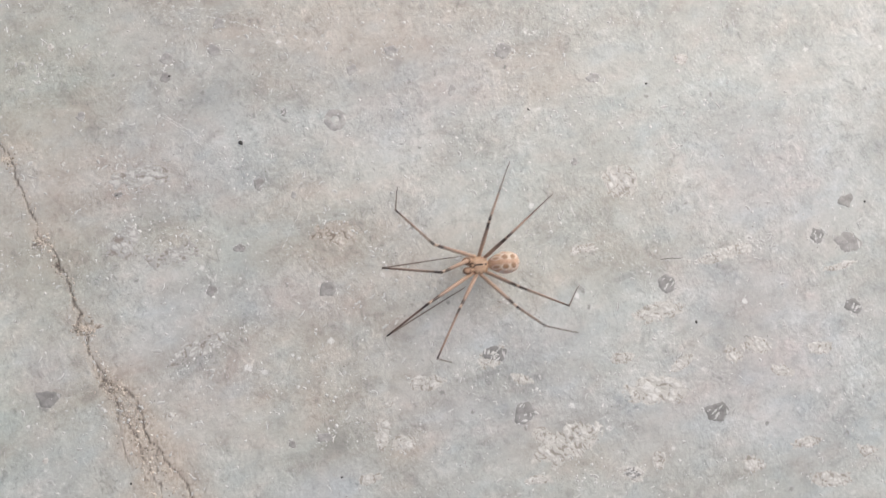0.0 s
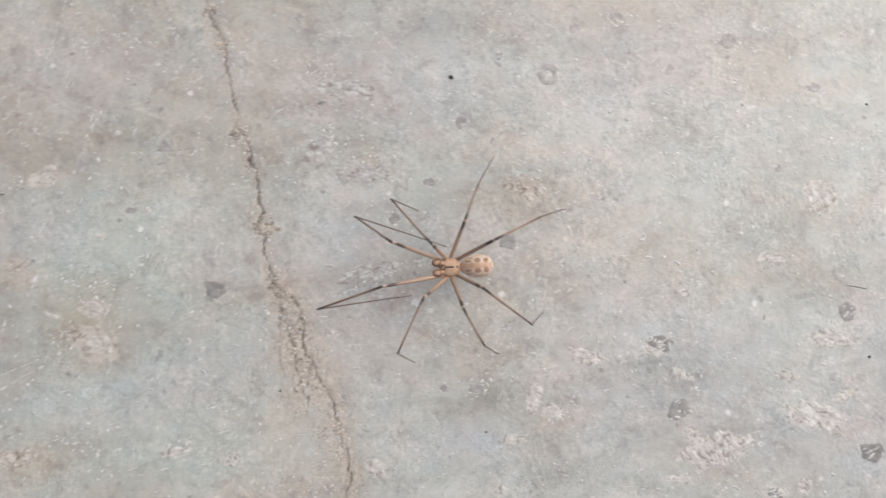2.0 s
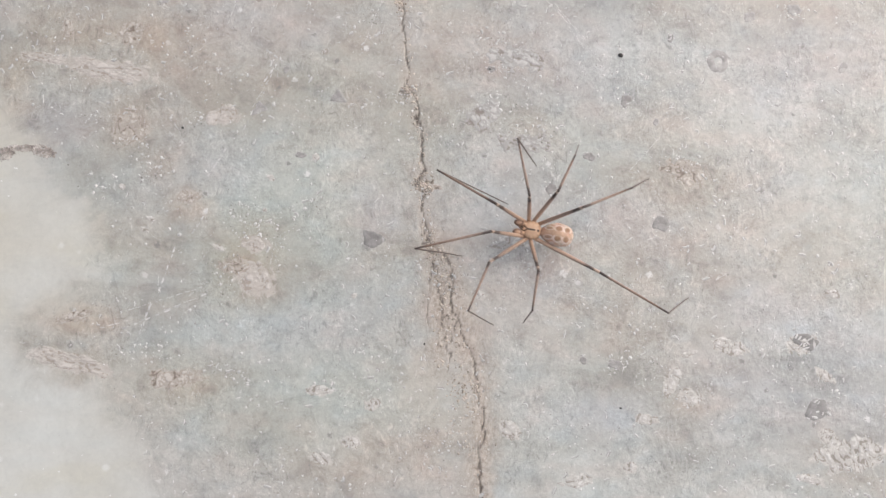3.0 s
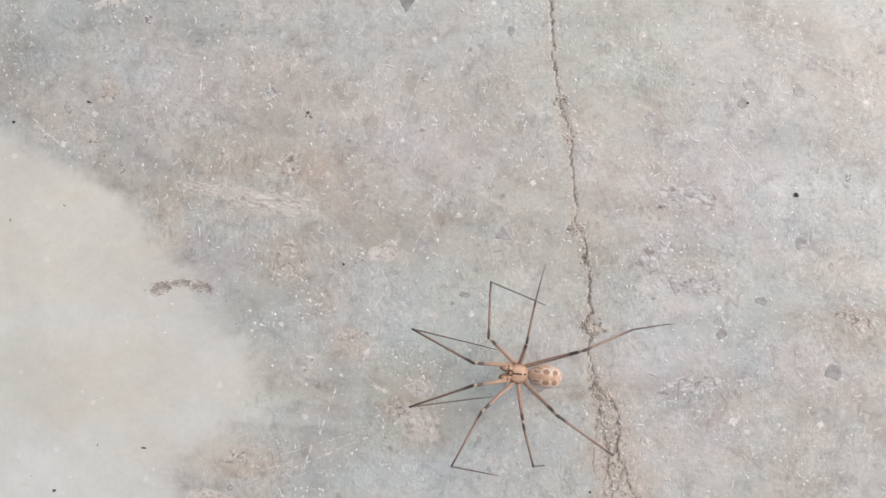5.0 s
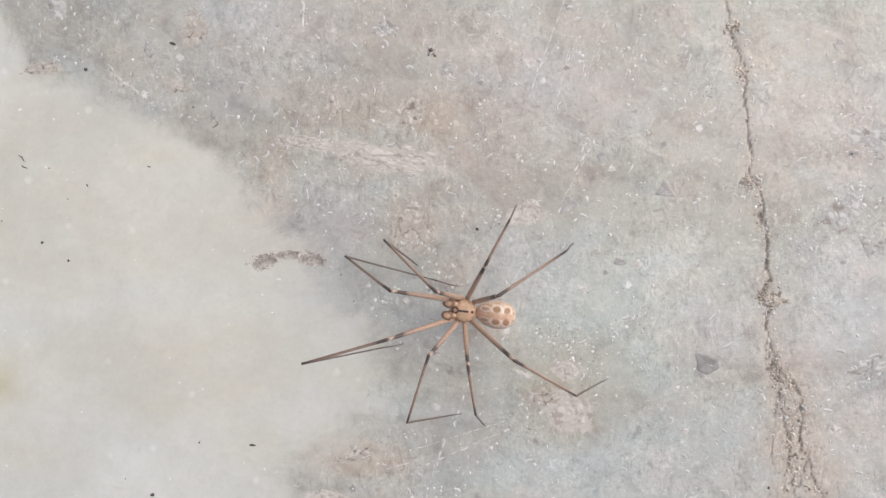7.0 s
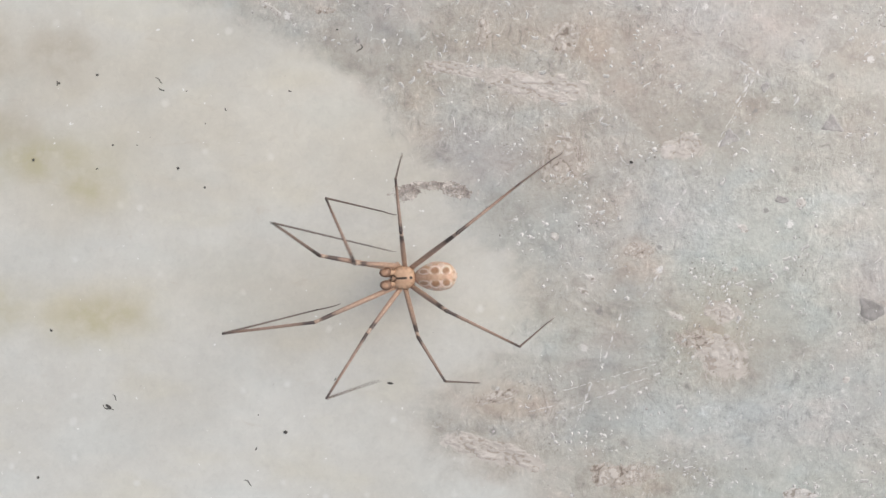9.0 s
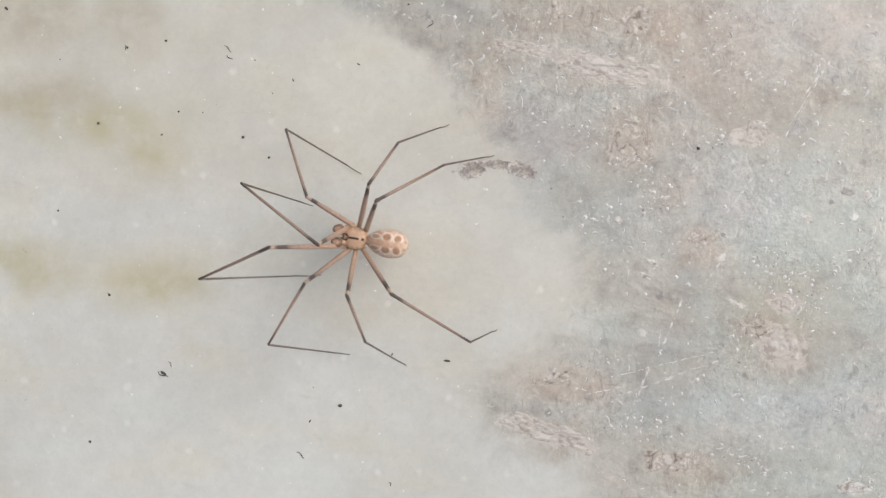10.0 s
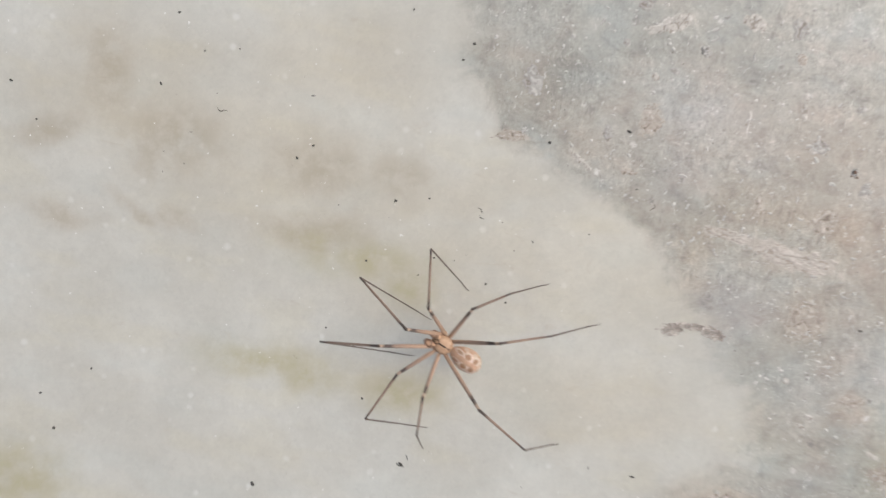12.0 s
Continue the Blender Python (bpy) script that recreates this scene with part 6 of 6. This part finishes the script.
POSES["L2"] += [
    (4.1, 3.2, 5.15, 7.11, 6.44, 11.13, 8.86, 3.53, 12.17, 0), (4.5, 3.84, 3.98, 8.11, 7.4, 10.34, 8.82, 4.95, 11.94, 0),
    (4.9, 4.35, 5.21, 5.86, 6.16, 12.26, 5.5, -0.86, 14.81, 0), (5.3, 3.07, 4.62, 8.3, 5.62, 11.47, 8.38, 1.74, 11.82, 0),
    (5.5, 3.39, 4.39, 8.29, 6.42, 11.03, 7.81, 1.53, 11.67, 0), (6, 4.22, 2.9, 8.44, 10.37, 6.87, 8.91, 10.29, 9.41, 0),
    (6.5, 3.13, 3.68, 8.96, 7.85, 9.12, 8.77, 5.41, 10.57, 0), (7, 3.27, 4.98, 8.04, 4.54, 11.97, 7.08, -1.25, 11.94, 0),
    (7.5, 2.55, 4.53, 8.54, 6.52, 11.16, 8.92, 3.82, 11.85, 0),
]
POSES["L2"] += [
    (7.7, 3.9, 5.38, 5.91, 8.51, 10.47, 8.65, 5.18, 11.1, 0), (8.1, 5.61, 4.64, 5.26, 7.51, 12.19, 4.92, -0.68, 12.73, 0),
    (8.5, 4.22, 2.9, 8.44, 10.37, 6.87, 8.91, 10.29, 9.41, 0), (8.9, 4.22, 4.81, 6.82, 6.07, 12.1, 6.99, -0.07, 11.9, 0),
    (9.3, 2.45, 2.91, 9.36, 9.1, 8.15, 9.35, 8.16, 9.5, 0), (9.5, 4.6, 4.32, 7.1, 10.4, 9.25, 8.93, 8.95, 11.37, 0),
    (10, 5.61, 4.64, 5.26, 7.51, 12.19, 4.92, -0.68, 12.73, 0), (10.5, 4.22, 4.81, 6.82, 6.07, 12.1, 6.99, -0.07, 11.9, 0),
    (11, 3.35, 3.83, 8.54, 8.79, 9.27, 9.13, 6.85, 9.75, 0),
]
POSES["L2"] += [
    (11.5, 4.36, 5.27, 4.94, 8.95, 9.96, 8.52, 5.7, 11.66, 0), (12, 3.18, 6.32, 4.83, 3.27, 13.85, 4.34, -4.8, 11.83, 0),
]
POSES["L3"] = [
    (0, -4.49, 6.04, 4.4, -7.39, 9.04, 7.17, -13.73, 10.45, 0), (0.5, -0.68, 5.55, 9.23, -2.8, 9.98, 8.78, -6.24, 11.92, 0),
    (1, -4.44, 5.9, 4.54, -7.57, 8.53, 7.5, -13.31, 10.56, 0), (1.5, 0.06, 5.04, 9.61, -1.43, 10.42, 9.2, -4.09, 11.87, 0),
    (2, -1.19, 5.88, 8.78, -3.18, 10.05, 8.99, -6.32, 11.55, 0), (2.5, -4.17, 6.08, 5.59, -6.1, 9.58, 8.65, -10.16, 11, 0),
    (3, -1.21, 5.41, 9.2, -1.32, 10.32, 9.53, -1.47, 11.85, 0), (3.5, -1.64, 5.2, 9.32, -3.83, 9.63, 9.14, -6.47, 11.14, 0),
    (3.7, -2.34, 5.37, 9.11, -5.32, 8.77, 8.81, -8.87, 8.14, 0),
]
POSES["L3"] += [
    (4.1, -4.44, 5.9, 4.54, -7.57, 8.53, 7.5, -13.31, 10.56, 0), (4.5, -1.19, 5.88, 8.78, -3.18, 10.05, 8.99, -6.32, 11.55, 0),
    (4.9, 0.06, 5.04, 9.61, -1.43, 10.42, 9.2, -4.09, 11.87, 0), (5.3, -2.61, 5.85, 7.74, -5.63, 10.32, 7.43, -10.55, 14.33, 0),
    (5.5, -2.52, 6.21, 7.88, -5.52, 10.18, 7.95, -10.39, 12.58, 0), (6, -0.9, 5.68, 9.11, -1.74, 10.52, 8.35, -3.08, 15.09, 0),
    (6.5, -3.3, 6.11, 7.96, -5.96, 9.9, 7.52, -9.99, 14.09, 0), (7, -1.03, 5.7, 9.36, -2.24, 10, 8.78, -3.94, 13.1, 0),
    (7.5, -3.61, 6.42, 6.51, -6.98, 9.03, 9.23, -9.66, 9.85, 0),
]
POSES["L3"] += [
    (7.7, -3.71, 6.35, 5.88, -6.79, 8.77, 9.06, -9.77, 10.22, 0), (8.1, -0.35, 4.98, 9.5, -2.86, 9.74, 8.32, -6.91, 12.98, 0),
    (8.5, -0.9, 5.68, 9.11, -1.74, 10.52, 8.35, -3.08, 15.09, 0), (8.9, -0.93, 5.04, 9.49, -3.51, 9.91, 9.09, -6.32, 11.99, 0),
    (9.3, -2.39, 5.87, 8.31, -4.59, 10.06, 8.76, -7.05, 13.23, 0), (9.5, -2.06, 5.45, 8.8, -4.92, 10.2, 8.57, -8.08, 13.59, 0),
    (10, -0.35, 4.98, 9.5, -2.86, 9.74, 8.32, -6.91, 12.98, 0), (10.5, -0.93, 5.04, 9.49, -3.51, 9.91, 9.09, -6.32, 11.99, 0),
    (11, -2.02, 5.46, 8.91, -5.36, 9.64, 8.72, -9.06, 11.61, 0),
]
POSES["L3"] += [
    (11.5, -1.25, 4.92, 9.42, -2.2, 10.36, 9.03, -2.78, 14.05, 0), (12, -0.52, 5.02, 8.94, -2.86, 10.51, 8.53, -5.82, 14.74, 0),
]
POSES["L4"] = [
    (0, -4.28, 4.34, 12.55, -11.21, 6.62, 6.21, -14.55, 3.58, 0), (0.5, -4.52, 4.22, 11.47, -14.08, 7.82, 7.26, -17.75, 5.43, 0),
    (1, -5.22, 4.44, 11.98, -12.07, 8.43, 6.42, -15.66, 6.03, 0), (1.5, -4.46, 3.48, 11.92, -13.55, 7.73, 7.53, -16.48, 5.39, 0),
    (2, -3.85, 3.97, 13.03, -9.71, 7.73, 6.71, -12.65, 6.08, 0), (2.5, -7.39, 4.41, 11.57, -13.51, 8.06, 5.73, -17.24, 5.38, 0),
    (3, -9.44, 3.85, 4.96, -18.99, 7.53, 6.23, -22.86, 4.32, 0), (3.5, -4.99, 3.03, 12.44, -12.25, 6.95, 7.09, -14.97, 4.96, 0),
    (3.7, -4.21, 3.3, 13.17, -9.79, 6.76, 6.46, -12.69, 4.52, 0),
]
POSES["L4"] += [
    (4.1, -5.22, 4.44, 11.98, -12.07, 8.43, 6.42, -15.66, 6.03, 0), (4.5, -3.85, 3.97, 13.03, -9.71, 7.73, 6.71, -12.65, 6.08, 0),
    (4.9, -4.46, 3.48, 11.92, -13.55, 7.73, 7.53, -16.48, 5.39, 0), (5.3, -3.26, 3.83, 13.13, -8.45, 8.56, 6.6, -12.22, 8.71, 0),
    (5.5, -5.38, 4.64, 11.56, -12.48, 9.05, 6.23, -17.25, 8.11, 0), (6, -6.79, 4.13, 10.7, -14.22, 9.34, 6.68, -18.43, 8.84, 0),
    (6.5, -4.37, 2.56, 13.3, -8.52, 7.58, 6.69, -11.41, 6.9, 0), (7, -5.72, 3.84, 12.03, -12.68, 7.25, 6.29, -16.92, 6.12, 0),
    (7.5, -4.47, 2.41, 12.39, -12.74, 5.88, 7.34, -15.67, 3.62, 0),
]
POSES["L4"] += [
    (7.7, -3.28, 1.82, 13.65, -8.19, 5.71, 6.81, -10.25, 4.31, 0), (8.1, -4.17, 3.9, 12.08, -12.99, 8.32, 7.74, -15.93, 7.51, 0),
    (8.5, -6.79, 4.13, 10.7, -14.22, 9.34, 6.68, -18.43, 8.84, 0), (8.9, -4.13, 3.05, 12.79, -10.79, 7.37, 7.01, -13.87, 5.69, 0),
    (9.3, -7.62, 3.13, 10.96, -14.31, 6.1, 4.96, -19.63, 4.57, 0), (9.5, -4.14, 2.1, 12.85, -11.08, 6.79, 7.38, -13.79, 5.47, 0),
    (10, -4.17, 3.9, 12.08, -12.99, 8.32, 7.74, -15.93, 7.51, 0), (10.5, -4.13, 3.05, 12.79, -10.79, 7.37, 7.01, -13.87, 5.69, 0),
    (11, -5.93, 3.59, 11.75, -13.12, 7.8, 6.79, -16.61, 6.36, 0),
]
POSES["L4"] += [
    (11.5, -7.83, 3.69, 9.72, -16.89, 6.49, 6.8, -20.77, 5.26, 0), (12, -6.23, 2.74, 10.67, -15.45, 5.71, 6.42, -20.68, 4.1, 0),
]


def glide(rows, t):
    """Values of rows at a time: a smooth curve through neighbours."""
    if t <= rows[0][0]:
        return rows[0][1:]
    if t >= rows[-1][0]:
        return rows[-1][1:]
    k = max(i for i in range(len(rows) - 1) if rows[i][0] <= t)
    a, b = rows[k], rows[k + 1]
    s = (t - a[0]) / (b[0] - a[0])
    before, after = rows[max(k - 1, 0)], rows[min(k + 2, len(rows) - 1)]
    out = []
    for n in range(1, len(a)):
        span = b[0] - a[0]
        m0 = (b[n] - before[n]) / max(b[0] - before[0], 1e-6) * span
        m1 = (after[n] - a[n]) / max(after[0] - a[0], 1e-6) * span
        out.append((2 * s**3 - 3 * s**2 + 1) * a[n] + (s**3 - 2 * s**2 + s) * m0 + (3 * s**2 - 2 * s**3) * b[n] + (s**3 - s**2) * m1)
    return out


def body_pose(t):
    x, y, heading = glide(WAY, t)
    return pose(x * MM, y * MM, 0, 0, 0, heading)


def joints(leg, t):
    """Hip, knee, second joint and foot at a time, in the spider's space: the foot stands, then swings to its next place."""
    rows = POSES[leg]
    k = max(i for i in range(len(rows) - 1) if rows[i][0] <= t or i == 0)
    a, b = rows[k], rows[k + 1]
    s = min(max((t - a[0]) / (b[0] - a[0]), 0.0), 1.0)
    now = body_pose(t).inverted()
    first, second = (now @ body_pose(row[0]) @ (Vector(row[7:10]) * MM) for row in (a, b))
    early = (leg in ("L1", "R2", "L3", "R4")) == (k % 2 == 0)
    swing = soft_step(s, 0.02, 0.58) if early else soft_step(s, 0.42, 0.98)
    foot = first.lerp(second, swing)
    foot.z += min((second - first).length * 0.25, 1.2 * MM) * math.sin(math.pi * swing)
    knee, bend = (Vector(a[i:i + 3]).lerp(Vector(b[i:i + 3]), s) * MM for i in (1, 4))
    turn = radians(HIP_ANGLES[leg[1]] * (1 if leg[0] == "L" else -1))
    hip = Vector((1.35 * math.cos(turn), 1.35 * math.sin(turn), BODY_HEIGHT)) * MM
    upper, lower, last = (v * MM for v in SEGMENTS[leg[1]])
    bend = foot + (bend - foot).normalized() * last
    reach = bend - hip
    far = min(max(reach.length, abs(upper - lower) * 1.05), (upper + lower) * 0.998)
    ahead = reach.normalized()
    along = (upper**2 - lower**2 + far**2) / (2 * far)
    side = (knee - hip) - (knee - hip).dot(ahead) * ahead
    if side.length < 1e-7:
        side = Vector((0, 0, 1)) - ahead.z * ahead
    knee = hip + ahead * along + side.normalized() * math.sqrt(max(upper**2 - along**2, 0.0))
    return hip, knee, hip + ahead * far, foot


def motions():
    times = [n / 10 for n in range(121)]
    walk(SPIDER, [(t, body_pose(t)) for t in times])
    for leg, pieces in LEGS.items():
        rows = [[], [], []]
        turns = [None] * 3
        for t in times:
            chain = joints(leg, t)
            for n in range(3):
                ahead = (chain[n + 1] - chain[n]).normalized()
                if turns[n] is None:
                    turns[n] = Vector((1, 0, 0)).rotation_difference(ahead)
                else:
                    turns[n] = (turns[n] @ Vector((1, 0, 0))).rotation_difference(ahead) @ turns[n]
                rows[n].append((t, Matrix.LocRotScale(chain[n], turns[n], None)))
        for piece, keyed in zip(pieces, rows):
            walk(piece, keyed)


motions()
